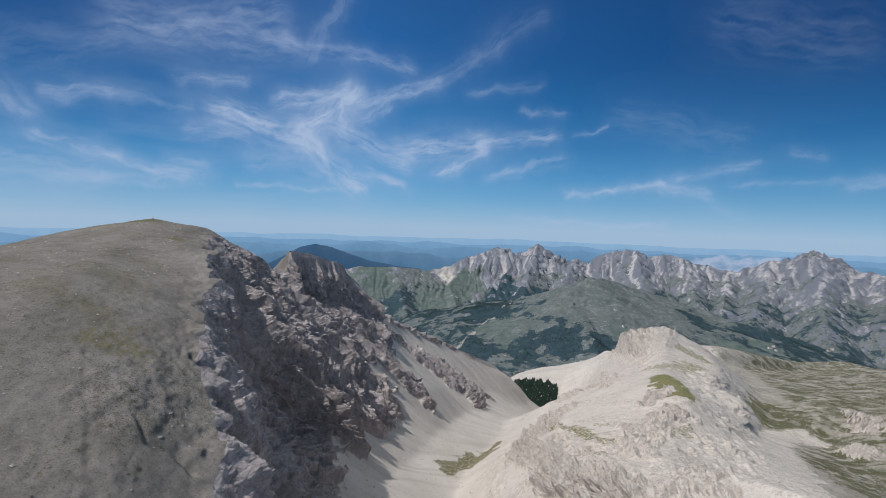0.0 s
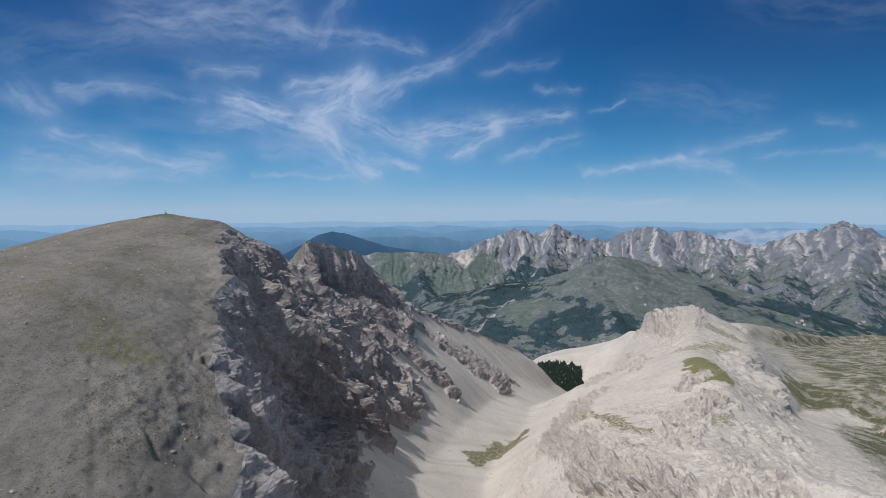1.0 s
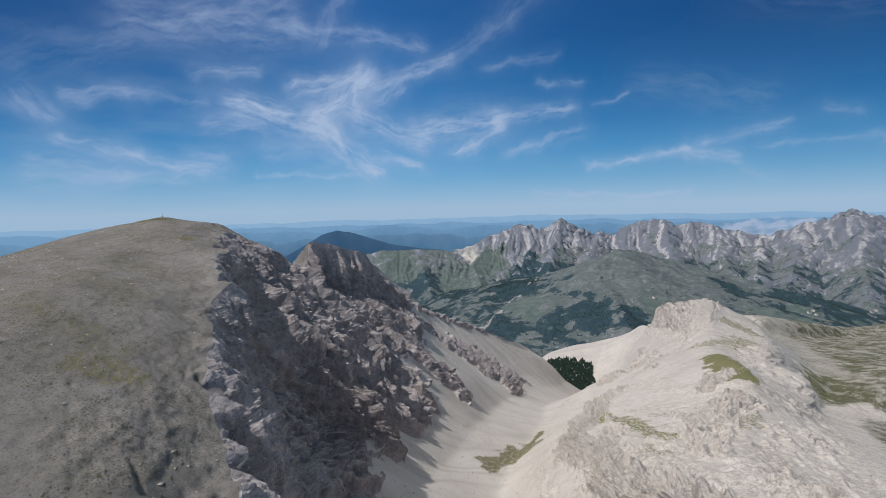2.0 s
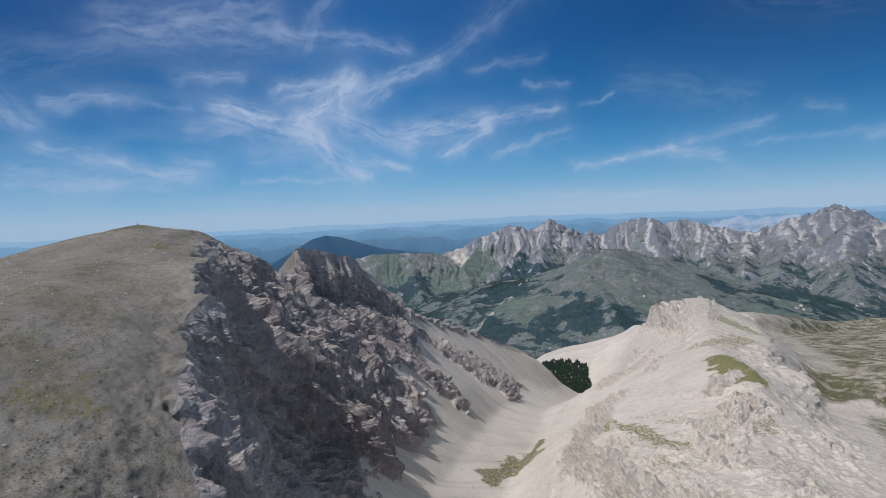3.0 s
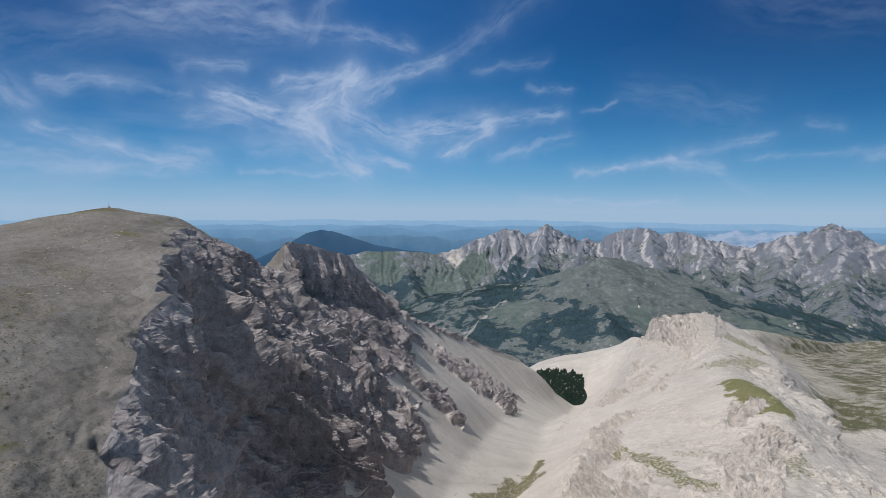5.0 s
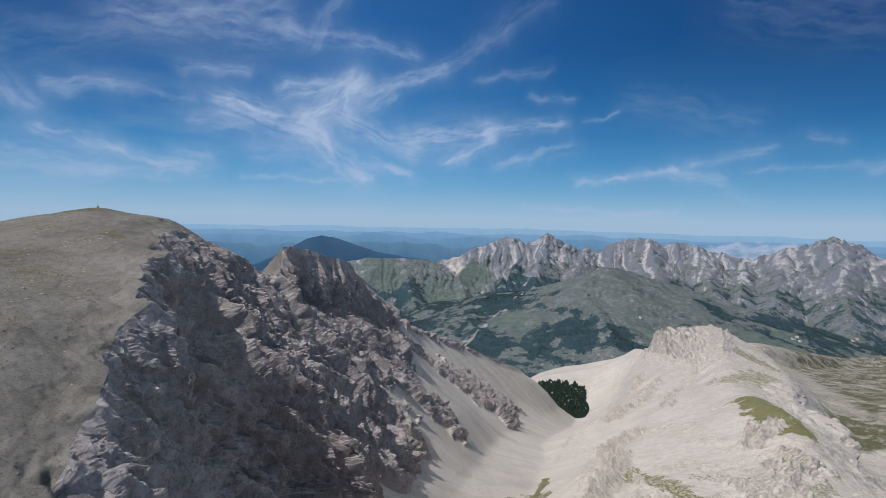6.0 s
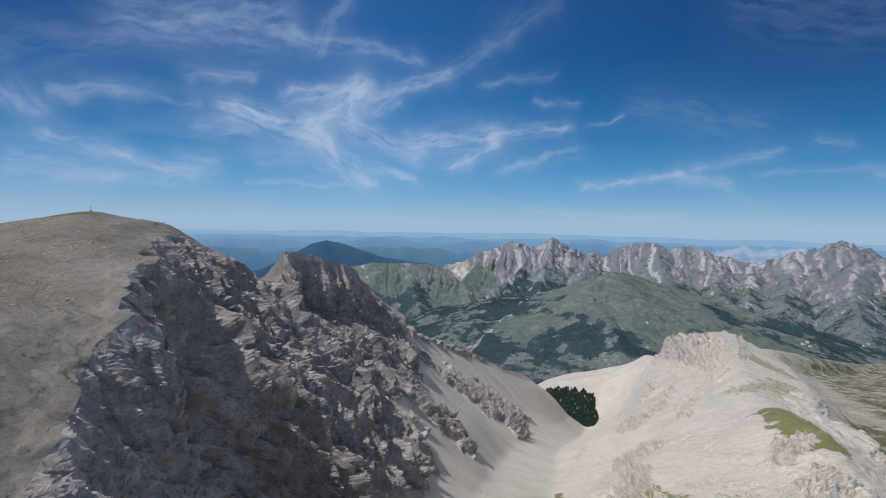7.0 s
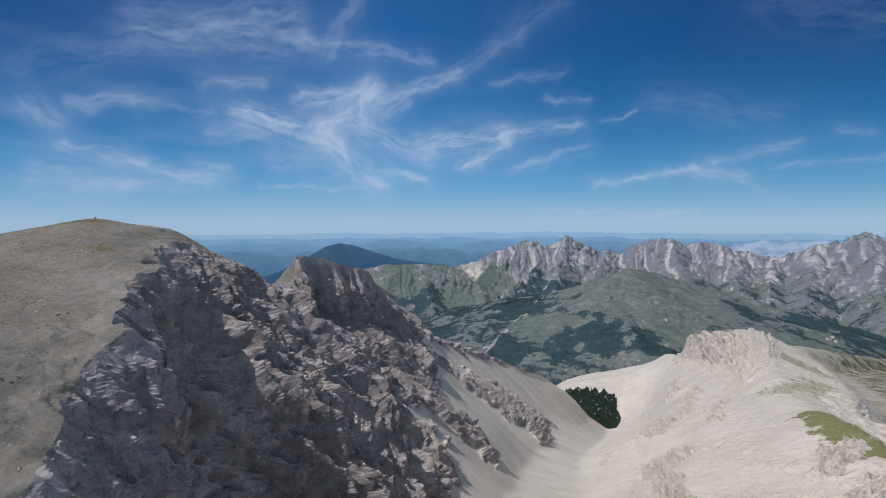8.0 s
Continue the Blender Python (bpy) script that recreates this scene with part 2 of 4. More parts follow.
def far_material():
    """Distant mountains: bare rock, pasture and conifer woods, by their cover attributes, in haze-tinted colours."""
    m, nt, bsdf = nodes_of("distant_mountain_ground")
    n1 = tex_noise(nt, 0.03, 8, 0.75)
    n2 = tex_noise(nt, 0.006, 6, 0.6)
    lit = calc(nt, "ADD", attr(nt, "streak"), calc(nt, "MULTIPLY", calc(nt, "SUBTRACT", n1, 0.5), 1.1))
    # rock, grass and wood lean blue in place of haze in the air
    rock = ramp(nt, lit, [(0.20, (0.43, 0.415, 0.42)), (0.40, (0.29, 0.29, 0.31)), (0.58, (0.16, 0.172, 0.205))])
    grass = ramp(nt, n1, [(0.34, (0.086, 0.108, 0.108)), (0.5, (0.120, 0.139, 0.136)), (0.64, (0.20, 0.21, 0.207))])
    wood = ramp(nt, n1, [(0.3, (0.024, 0.048, 0.064)), (0.55, (0.040, 0.070, 0.086)), (0.75, (0.08, 0.105, 0.11))])
    n3 = tex_noise(nt, 0.10, 5, 0.7)
    jitter = calc(nt, "ADD", calc(nt, "MULTIPLY", calc(nt, "SUBTRACT", n1, 0.5), 1.5), calc(nt, "MULTIPLY", calc(nt, "SUBTRACT", n3, 0.5), 1.8))
    g = calc(nt, "ADD", attr(nt, "grass"), jitter)
    w = calc(nt, "ADD", attr(nt, "wood"), jitter)
    g = calc(nt, "MULTIPLY", calc(nt, "SUBTRACT", g, 0.38), 4.0, True)
    w = calc(nt, "MULTIPLY", calc(nt, "SUBTRACT", w, 0.44), 8.0, True)
    lush = ramp(nt, n1, [(0.35, (0.068, 0.115, 0.095)), (0.65, (0.095, 0.148, 0.12))])
    col = mix(nt, w, mix(nt, g, rock, mix(nt, calc(nt, "MULTIPLY", attr(nt, "meadow"), 0.4), grass, lush)), wood)
    col = mix(nt, attr(nt, "gravel"), col, ramp(nt, n1, [(0.35, (0.34, 0.31, 0.28)), (0.65, (0.56, 0.53, 0.49))]))
    link(nt, col, bsdf.inputs["Base Color"])
    bsdf.inputs["Roughness"].default_value = 0.95
    bsdf.inputs["Specular IOR Level"].default_value = 0.1
    bump(nt, bsdf, calc(nt, "ADD", n1, calc(nt, "MULTIPLY", n3, 0.35)), 1.0, 7.0)
    return m


MAT_FAR = far_material()

# ---- the near massif: lines that run along the valley, from the near end to the far end ----
LINES = []


def run_line(name, points):
    """One line of the ground, from the near end of the valley to its mouth."""
    LINES.append((name, points))


run_line("back", [(-330, -60, 400), (-330, 20, 405), (-330, 70, 420), (-330, 100, 430), (-330, 120, 438), (-330, 142, 444), (-330, 165, 448), (-335, 200, 450), (-340, 255, 450), (-345, 295, 440), (-345, 330, 425), (-345, 360, 405), (-345, 395, 375), (-340, 440, 345), (-320, 500, 310), (-270, 600, 250), (-180, 720, 170), (-80, 850, 90)])
run_line("outer", [(-150, -60, 436), (-150, 20, 448), (-150, 70, 462), (-150, 100, 473), (-150, 120, 480), (-152, 142, 485), (-160, 165, 487), (-172, 200, 489), (-195, 255, 492), (-200, 295, 478), (-205, 330, 458), (-205, 360, 436), (-200, 395, 418), (-190, 440, 388), (-170, 500, 350), (-120, 590, 300), (-30, 700, 230), (50, 820, 150)])
run_line("summit", [(-92, -60, 434), (-94, 20, 444), (-94, 70, 457), (-97, 98, 470), (-100, 118, 479), (-106, 140, 484), (-114, 160, 486), (-128, 190, 489), (-151, 248, 499.5), (-160, 284, 490), (-160, 312, 466), (-158, 340, 446), (-145, 380, 435), (-132, 420, 408), (-115, 470, 378), (-70, 560, 325), (10, 680, 262), (90, 800, 190)])
run_line("brow", [(-56, -60, 433), (-60, 20, 442), (-58, 72, 447), (-64, 98, 459), (-75, 118, 470), (-84, 139, 477), (-90, 158, 480.5), (-105, 182, 486), (-125, 231, 496), (-121, 259, 491.5), (-114, 292, 461), (-110, 318, 464), (-90, 354, 450), (-74, 385, 434), (-62, 430, 410), (-20, 515, 370), (52, 640, 306), (114, 900, 205)])
run_line("edge", [(-40, -60, 430), (-45, 20, 440), (-43, 73, 438), (-48.5, 102, 447.5), (-62, 121, 464), (-70, 141, 470.5), (-79, 160, 478), (-92, 183, 484.5), (-111, 232, 491), (-106, 252, 484), (-96, 285, 469.5), (-93, 306, 478), (-69, 345, 464), (-56, 378, 441), (-45, 418, 418), (0, 500, 379), (73, 625, 320), (132, 905, 214)])
run_line("upper_face", [(-30, -60, 404), (-35, 20, 413), (-35, 76, 420), (-42, 107, 430), (-52, 124, 444), (-63, 147, 448), (-75, 168, 454), (-86, 192, 457), (-93, 232, 461), (-87, 256, 461), (-85, 281, 454), (-86, 304, 451), (-63, 341, 438), (-48, 374, 424), (-33, 413, 404), (10, 500, 370), (80, 628, 313), (152, 903, 226)])
run_line("lower_face", [(-14, -60, 392), (-16, 20, 396), (-25, 77, 404), (-32, 106, 410), (-44, 132, 412), (-57, 158, 415), (-67, 190, 418), (-71, 213, 422), (-64, 238, 427), (-59, 262, 424), (-57, 290, 427), (-52, 312, 427), (-37, 335, 410), (-24, 365, 398), (-12, 405, 385), (28, 500, 353), (94, 630, 304), (175, 899, 235)])
run_line("foot", [(0, -60, 375), (-2, 20, 378), (-5, 85, 384), (-14, 120, 386), (-27, 152, 388), (-41, 180, 393), (-53, 204, 401), (-54, 221, 402), (-44, 240, 397), (-37, 255, 391), (-26, 284, 387), (-16, 313, 386), (-5, 346, 382), (4, 380, 373), (22, 402, 357), (50, 490, 331), (108, 630, 291), (195, 899, 240)])
run_line("scree", [(20, -60, 362), (18, 20, 366), (12, 90, 373), (2, 130, 373), (-8, 160, 374), (-18, 190, 375), (-24, 215, 378), (-24, 232, 376), (-16, 250, 373), (-10, 268, 370), (-2, 295, 368), (6, 318, 365), (16, 350, 359), (27, 382, 352), (42, 412, 343), (73, 500, 315), (124, 635, 272), (219, 898, 243)])
run_line("floor", [(42, -60, 358), (38, 20, 362), (30, 95, 370), (20, 140, 368), (14, 170, 366), (10, 200, 364), (10, 230, 361), (14, 255, 358.5), (19, 275, 358), (26, 292, 356.5), (34, 310, 354.5), (42, 330, 352), (50, 358, 347), (56, 385, 341), (66, 420, 331), (102, 510, 299), (148, 645, 253), (242, 897, 248)])
run_line("right_foot", [(60, -60, 385), (56, 20, 392), (46, 100, 400), (36, 150, 398), (30, 182, 396), (30, 206, 391), (33, 230, 385), (40, 250, 382), (46, 270, 379), (52, 288, 375), (60, 308, 369), (70, 332, 363), (83, 358, 358), (92, 390, 354), (108, 430, 346), (144, 515, 315), (186, 645, 262), (270, 893, 254)])
run_line("right_slope", [(85, -60, 415), (78, 20, 425), (62, 105, 430), (52, 150, 422), (48, 174, 413), (52, 200, 408), (58, 222, 402), (63, 243, 398), (70, 262, 392.5), (80, 281, 390), (91, 302, 387.5), (104, 330, 383), (118, 360, 378), (136, 400, 371), (181, 449, 364), (242, 557, 350), (273, 745, 311), (293, 900, 250)])
run_line("crest", [(110, -60, 430), (105, 20, 445), (82, 105, 443), (80, 140, 427), (83, 165, 418.5), (96, 195, 411), (112, 219, 407.5), (125, 240, 407), (135, 260, 412.5), (144, 282, 413), (147, 303, 411), (155, 326, 406), (166, 352, 399.5), (187, 398, 391), (214, 455, 388), (276, 572, 386), (285, 700, 345), (303, 885, 252)])
run_line("far_slope", [(135, -60, 425), (130, 20, 435), (108, 105, 430), (104, 140, 420), (106, 165, 411), (120, 192, 403), (138, 215, 398), (152, 230, 393.5), (167, 254, 389), (180, 275, 384), (192, 298, 379), (205, 322, 375), (221, 350, 371.5), (229, 395, 380), (265, 450, 374), (322, 590, 363), (345, 725, 330), (352, 880, 265)])
run_line("gully", [(160, -60, 412), (155, 20, 420), (135, 105, 415), (132, 140, 408), (136, 162, 402), (148, 188, 396), (162, 212, 391), (178, 240, 385), (195, 268, 378), (212, 300, 368), (228, 330, 359), (246, 360, 350), (268, 390, 340), (300, 430, 331), (335, 490, 328), (385, 600, 318), (430, 720, 302), (470, 860, 284)])
run_line("pasture", [(220, -60, 400), (215, 20, 402), (205, 105, 395), (205, 145, 388), (210, 170, 382), (222, 200, 374), (236, 230, 367), (252, 262, 360), (268, 295, 352), (285, 325, 344), (300, 355, 336), (318, 385, 328), (338, 412, 326), (372, 450, 335), (420, 520, 327), (480, 640, 303), (555, 790, 277), (620, 930, 250)])
run_line("knoll", [(330, -60, 370), (330, 20, 372), (325, 120, 368), (325, 160, 364), (330, 190, 360), (340, 222, 356), (352, 255, 352), (366, 290, 348), (380, 322, 346), (395, 352, 345), (410, 382, 344), (425, 410, 342), (442, 440, 338), (470, 490, 330), (520, 570, 312), (590, 700, 286), (670, 860, 258), (730, 1010, 222)])
run_line("moor", [(480, -60, 340), (480, 20, 340), (480, 130, 336), (482, 175, 334), (488, 210, 332), (498, 245, 330), (510, 280, 328), (525, 315, 326), (540, 350, 324), (556, 385, 322), (572, 420, 318), (590, 455, 314), (612, 495, 310), (650, 560, 304), (710, 650, 296), (790, 800, 284), (860, 960, 250), (920, 1110, 200)])
run_line("outer_moor", [(900, -60, 200), (900, 40, 200), (900, 150, 200), (905, 200, 200), (910, 240, 200), (920, 280, 200), (930, 320, 200), (945, 360, 200), (960, 400, 200), (980, 440, 200), (1000, 480, 200), (1020, 520, 195), (1045, 570, 190), (1080, 640, 185), (1140, 740, 175), (1210, 890, 160), (1270, 1050, 130), (1320, 1200, 90)])
NAMES = [n for n, _ in LINES]
CTRL = np.array([pts for _, pts in LINES], float)
# the massif goes down to the main valley beyond its last line
TAIL = CTRL[:, -1] + np.stack([CTRL[:, -1, 0] * 0.15, np.full(len(LINES), 520.0), -130 - CTRL[:, -1, 2]], 1)
CTRL = np.concatenate([CTRL, TAIL[:, None]], 1)
CROSS = [8, 30, 60, 44, 66, 70, 70, 44, 36, 40, 50, 52, 46, 36, 40, 32, 26, 10]
ALONG = [16, 40, 50, 54, 58, 58, 60, 66, 52, 48, 46, 52, 48, 50, 60, 70, 60, 20]


def spline(p, t):
    """Catmull-Rom through the rows of p, at the parameters t."""
    i = np.clip(t.astype(int), 0, len(p) - 2)
    f = (t - i)[:, None]
    a, b, c, d = p[np.maximum(i - 1, 0)], p[i], p[i + 1], p[np.minimum(i + 2, len(p) - 1)]
    m1, m2 = (c - a) * 0.5, (d - b) * 0.5
    f2, f3 = f * f, f * f * f
    return b * (2 * f3 - 3 * f2 + 1) + m1 * (f3 - 2 * f2 + f) + c * (3 * f2 - 2 * f3) + m2 * (f3 - f2)


ST = np.concatenate([[0]] + [k + np.arange(1, n + 1) / n for k, n in enumerate(ALONG)])
LN = np.concatenate([[0]] + [k + np.arange(1, n + 1) / n for k, n in enumerate(CROSS)])
curves = np.stack([spline(c, ST) for c in CTRL])
# the rock tooth on the far ridge: a steep near end and a roof that slopes away
tooth = np.interp(ST, [10.0, 10.52, 10.66, 10.8, 11.0, 11.5, 11.88, 12.02, 12.4], [0, -1.5, 6.0, 4.5, 3.0, 3.0, 4.5, 0, 0])
curves[NAMES.index("crest")][:, 2] -= np.interp(ST, [16.0, 16.06, 16.14, 17.0], [0, 2, 24, 0])
for name, deep in (("brow", 44), ("edge", 44), ("upper_face", 44), ("lower_face", 42), ("foot", 38), ("scree", 28), ("floor", 20), ("right_foot", 6)):
    curves[NAMES.index(name)][:, 2] -= deep * np.interp(ST, [16.0, 16.25, 16.6, 17.0], [0, 1, 0.6, 0])
for name, share in (("brow", 0.5), ("edge", 1.0), ("upper_face", 0.15)):
    curves[NAMES.index(name)][:, 2] += share * tooth
li = np.clip(LN.astype(int), 0, len(LINES) - 2)
lf = (LN - li)[:, None, None]
base = curves[li] * (1 - lf) + curves[li + 1] * lf
# soften the bends at every line but the cliff's edge
soft = base.copy()
for _ in range(30):
    soft[1:-1] = 0.5 * soft[1:-1] + 0.25 * (soft[:-2] + soft[2:])
I_GULLY = NAMES.index("gully")
I_EDGE, I_FOOT, I_CREST = NAMES.index("edge"), NAMES.index("foot"), NAMES.index("crest")
near_edge = np.exp(-((LN - I_EDGE) / 0.35) ** 2)[:, None, None]
base = soft * (1 - near_edge) + base * near_edge


def normals_of(g):
    du, dv = np.gradient(g, axis=0), np.gradient(g, axis=1)
    n = np.cross(dv, du)
    n /= np.linalg.norm(n, axis=2, keepdims=True) + 1e-9
    return n * np.where(n[..., 2:] < 0, -1, 1)


def blurred(g, times):
    g = g.copy()
    for _ in range(times):
        g[1:-1] = (g[:-2] + 2 * g[1:-1] + g[2:]) / 4
        g[:, 1:-1] = (g[:, :-2] + 2 * g[:, 1:-1] + g[:, 2:]) / 4
    return g


# the brow runs in scallops and small buttresses
meander = fbm(np.stack([curves[I_EDGE][:, 1] / 19, curves[I_EDGE][:, 0] / 40, np.zeros(len(ST))], 1), 3, 29, 0.6) * np.interp(ST, [4.5, 5.3, 7.2, 8.2, 19], [0, 1, 1, 0, 0])
share_of = np.interp(LN, [2.6, 3.6, 4.6, 5.6, 6.6], [0, 1, 1, 0.5, 0])
base[..., 0] += 7.0 * share_of[:, None] * meander[None]
# the crag on the ridge stands up as a wall
g = LN[:, None] - (I_CREST - 1)
climb = smooth(0.05, 0.42, g) * smooth(1.0, 0.99, g) * (g > 0)
lift = np.where((g > 0) & (g < 1), climb - g, 0) * np.interp(ST, [13.9, 14.6, 16.0, 16.1], [0, 1, 1, 0])[None]
rise = curves[I_CREST][:, 2] - curves[I_CREST - 1][:, 2]
NORMAL = blurred(normals_of(base), 60)
base[..., 2] += lift * np.maximum(rise, 0)[None]
NORMAL /= np.linalg.norm(NORMAL, axis=2, keepdims=True)
shape = base.shape[:2]
flat = base.reshape(-1, 3)
L2, S2 = np.meshgrid(LN, ST, indexing="ij")
run = np.cumsum(np.linalg.norm(np.diff(curves[I_EDGE], axis=0, prepend=curves[I_EDGE][:1]), axis=1))
A2 = np.broadcast_to(run, shape)
B2 = np.cumsum(np.linalg.norm(np.diff(base, axis=0, prepend=base[:1]), axis=2), axis=0)
B2 = B2 - B2[np.searchsorted(LN, I_EDGE)][None]


def by_line(values):
    return np.interp(L2, np.arange(len(values)), values)


def by_station(stations, values):
    return np.interp(S2, stations, values)


# where bare rock stands: the cliff down to a lower limit, and tongues and bands of rock that lie in the scree
zero = np.zeros(flat.shape[0])
GX, GY = base[..., 0], base[..., 1]
broken = fbm(flat / 22, 4, 13).reshape(shape)
ragged = fbm(flat / 7, 3, 3).reshape(shape)


def ribbon(points, reach):
    """How far the ground lies from a line in the plan, in shares of the given reach."""
    near = np.full(shape, 1e9)
    points = np.array(points, float)
    for a, b in zip(points[:-1], points[1:]):
        d = b - a
        t = np.clip(((GX - a[0]) * d[0] + (GY - a[1]) * d[1]) / (d @ d), 0, 1)
        near = np.minimum(near, np.hypot(GX - a[0] - t * d[0], GY - a[1] - t * d[1]))
    return near / reach


def tongue(points, reach, rough=0.35):
    return smooth(1.15, 0.75, ribbon(points, reach) + rough * ragged + rough * broken)


limit = np.interp(ST, [0, 6.6, 7.4, 8.6, 9.4, 10.3, 11.2, 12.0, 12.6, 13.0, 13.4], [7.3, 7.2, 6.85, 6.5, 6.45, 6.45, 6.3, 5.95, 5.5, 4.95, 4.2])[None]
limit = limit + 0.15 * smooth(7.0, 8.0, S2) * (ridged(np.stack([A2.ravel() / 9, zero, zero], 1), 2, 7).reshape(shape) - 0.5)
craggy = smooth(0.16, -0.16, L2 - limit + 0.30 * ragged + 0.22 * broken)
for points, reach in (([(-60, 234), (-43, 232)], 8), ([(-58, 250), (-37, 258)], 8.5), ([(-52, 272), (-31, 272)], 7.5), ([(-50, 290), (-27, 288)], 6.5), ([(-52, 308), (-30, 318), (-12, 324)], 7.5),
                      ([(-49, 359), (-33, 386), (-6, 394)], 5.0), ([(2, 412), (20, 436)], 19), ([(18, 430), (33, 408)], 10), ([(16, 446), (48, 474)], 9), ([(34, 420), (40, 438)], 4)):
    craggy = np.maximum(craggy, 0.85 * tongue(points, reach))
craggy = craggy * smooth(I_EDGE - 0.35, I_EDGE + 0.08, L2 + 0.25 * ragged) * by_station([0, 15.2, 15.8], [1, 1, 0]) * (L2 < I_FOOT + 0.9)
craggy *= 1 - 0.6 * np.exp(-((L2 - I_EDGE) / 0.3) ** 2) * smooth(9.6, 10.2, S2) * smooth(13, 12.3, S2)
tower = smooth(13.7, 14.6, S2) * smooth(16.3, 16.05, S2) * smooth(I_CREST - 1.2, I_CREST - 0.95, L2 - 0.12 * broken) * smooth(I_CREST + 0.25, I_CREST, L2)
for points, reach, share in (([(205, 558), (142, 446), (108, 400)], 8, 0.7), ([(96, 334), (76, 320)], 7, 0.7), ([(76, 300), (57, 264), (43, 238)], 5.5, 0.75), ([(43, 238), (46, 206), (46, 170), (56, 140)], 8, 0.6),
                             ([(226, 650), (205, 600)], 9, 0.8), ([(129, 272), (113, 262)], 6, 0.5), ([(122, 246), (98, 228), (80, 190)], 9, 0.42), ([(160, 420), (130, 372)], 5, 0.5),
                             ([(402, 446), (385, 420)], 14, 0.6), ([(313, 344), (330, 372)], 10, 0.6), ([(90, 150), (70, 128)], 12, 0.4), ([(618, 930), (590, 900)], 12, 0.6)):
    tower = np.maximum(tower, share * tongue(points, reach, 0.5))
tower = np.maximum(tower, 0.30 * smooth(0.15, 0.5, broken) * by_line([0, 0, 0, 0, 0, 0, 0, 0, 0, 0, 0, 0.2, 0.6, 1.0, 0.25, 0.6, 0.9, 0.4, 0]))
layers = (base[..., 2] * 1.3 + 0.25 * base[..., 0] + 0.30 * base[..., 1]) / 11 + 0.5 * broken
bands = smooth(0.05, 0.40, fbm(np.stack([layers.ravel(), flat[:, 0] / 45, flat[:, 1] / 45], 1), 4, 15).reshape(shape))
tower = np.maximum(tower, 0.34 * bands * by_line([0, 0, 0, 0, 0, 0, 0, 0, 0, 0, 0.7, 0.9, 0.35, 1.0, 0.4, 0.5, 0.7, 0.5, 0]) * by_station([0, 7, 9, 12.5, 13.5, 15, 16], [1, 1, 0.7, 0.6, 1, 0.8, 0.2]))
outcrop = smooth(0.0, 0.4, broken) * by_line([0, 0, 0.1, 0.8, 1, 0, 0, 0, 0, 0, 0, 0, 0, 0, 0, 0, 0, 0, 0]) * by_station([0, 3.6, 4.6, 7, 8, 19], [1, 1, 0.6, 0.3, 0.1, 0])
knobbly = by_line([0.25, 0.3, 0.32, 0.4, 0.4, 0, 0, 0, 0.05, 0.12, 0.6, 0.7, 0.4, 0.8, 0.35, 0.6, 0.8, 0.8, 0.8])
bent = fbm(flat / 16, 3, 5).reshape(shape)
AW, BW = A2 + 3.5 * bent, B2 + 6 * np.roll(bent, 40, 0)
rock = np.maximum(np.maximum(craggy, tower), outcrop)
on = (rock > 0.015).ravel()


def sheet(sa, sb):
    return np.stack([(AW / sa).ravel()[on], (BW / sb).ravel()[on]], 1)


def on_rock(values):
    out = np.zeros(flat.shape[0])
    out[on] = values
    return out.reshape(shape)


rib = on_rock(ridged(np.stack([(AW / 34).ravel()[on], (BW / 120).ravel()[on], zero[on]], 1), 3, 11) - 0.5)
blocks = on_rock(facets(sheet(11, 30), 15, 0.6))
lumps = on_rock(facets(flat[on] / np.array([5.5, 5.5, 7.0]), 17, 0.55))
slabs = on_rock(facets(sheet(4.2, 11.0), 19, 0.45))
chips = on_rock(facets(sheet(2.0, 2.6), 23, 0.4))
crumbs = on_rock(facets(flat[on] / 1.4, 27, 0.4))
dip = (base[..., 2] + 0.30 * base[..., 1] - 0.35 * base[..., 0] + 3 * bent) / 6.5
ledge = (dip - np.floor(dip)) ** 2.5 - 0.3
low = fbm(flat / 40, 3, 41).reshape(shape)
fine = fbm(flat / 6, 4, 51, 0.6).reshape(shape)
stone = fbm(flat / 1.7, 2, 57, 0.6).reshape(shape)
crease = on_rock(ridged(flat[on] / np.array([7.0, 7.0, 9.0]), 4, 33, 0.6)) ** 2
rill = on_rock(ridged(np.stack([(AW / 11).ravel()[on], (BW / 55).ravel()[on], zero[on]], 1), 3, 35, 0.6) - 0.5)
knuckles = on_rock(ridged(np.stack([(AW / 6.5).ravel()[on], (BW / 26).ravel()[on], flat[on, 2] / 40], 1), 5, 43, 0.58) - 0.45)
sheer = np.maximum(smooth(1.5, 3, S2) * smooth(8.0, 7.2, S2) * smooth(I_EDGE + 0.2, I_EDGE + 0.6, L2) * smooth(7.0, 6.4, L2), 0.45 * smooth(10.4, 10.9, S2) * smooth(12.8, 12.2, S2) * smooth(5.6, 5.1, L2))
push = craggy * ((1 - 0.45 * sheer) * (10.0 * rib + 8.5 * rill) + (1 - 0.15 * sheer) * (6.5 * knuckles + 1.2 * blocks + 0.5 * slabs + 0.7 * lumps + 0.45 * chips + 0.28 * crumbs - 1.2 * crease))
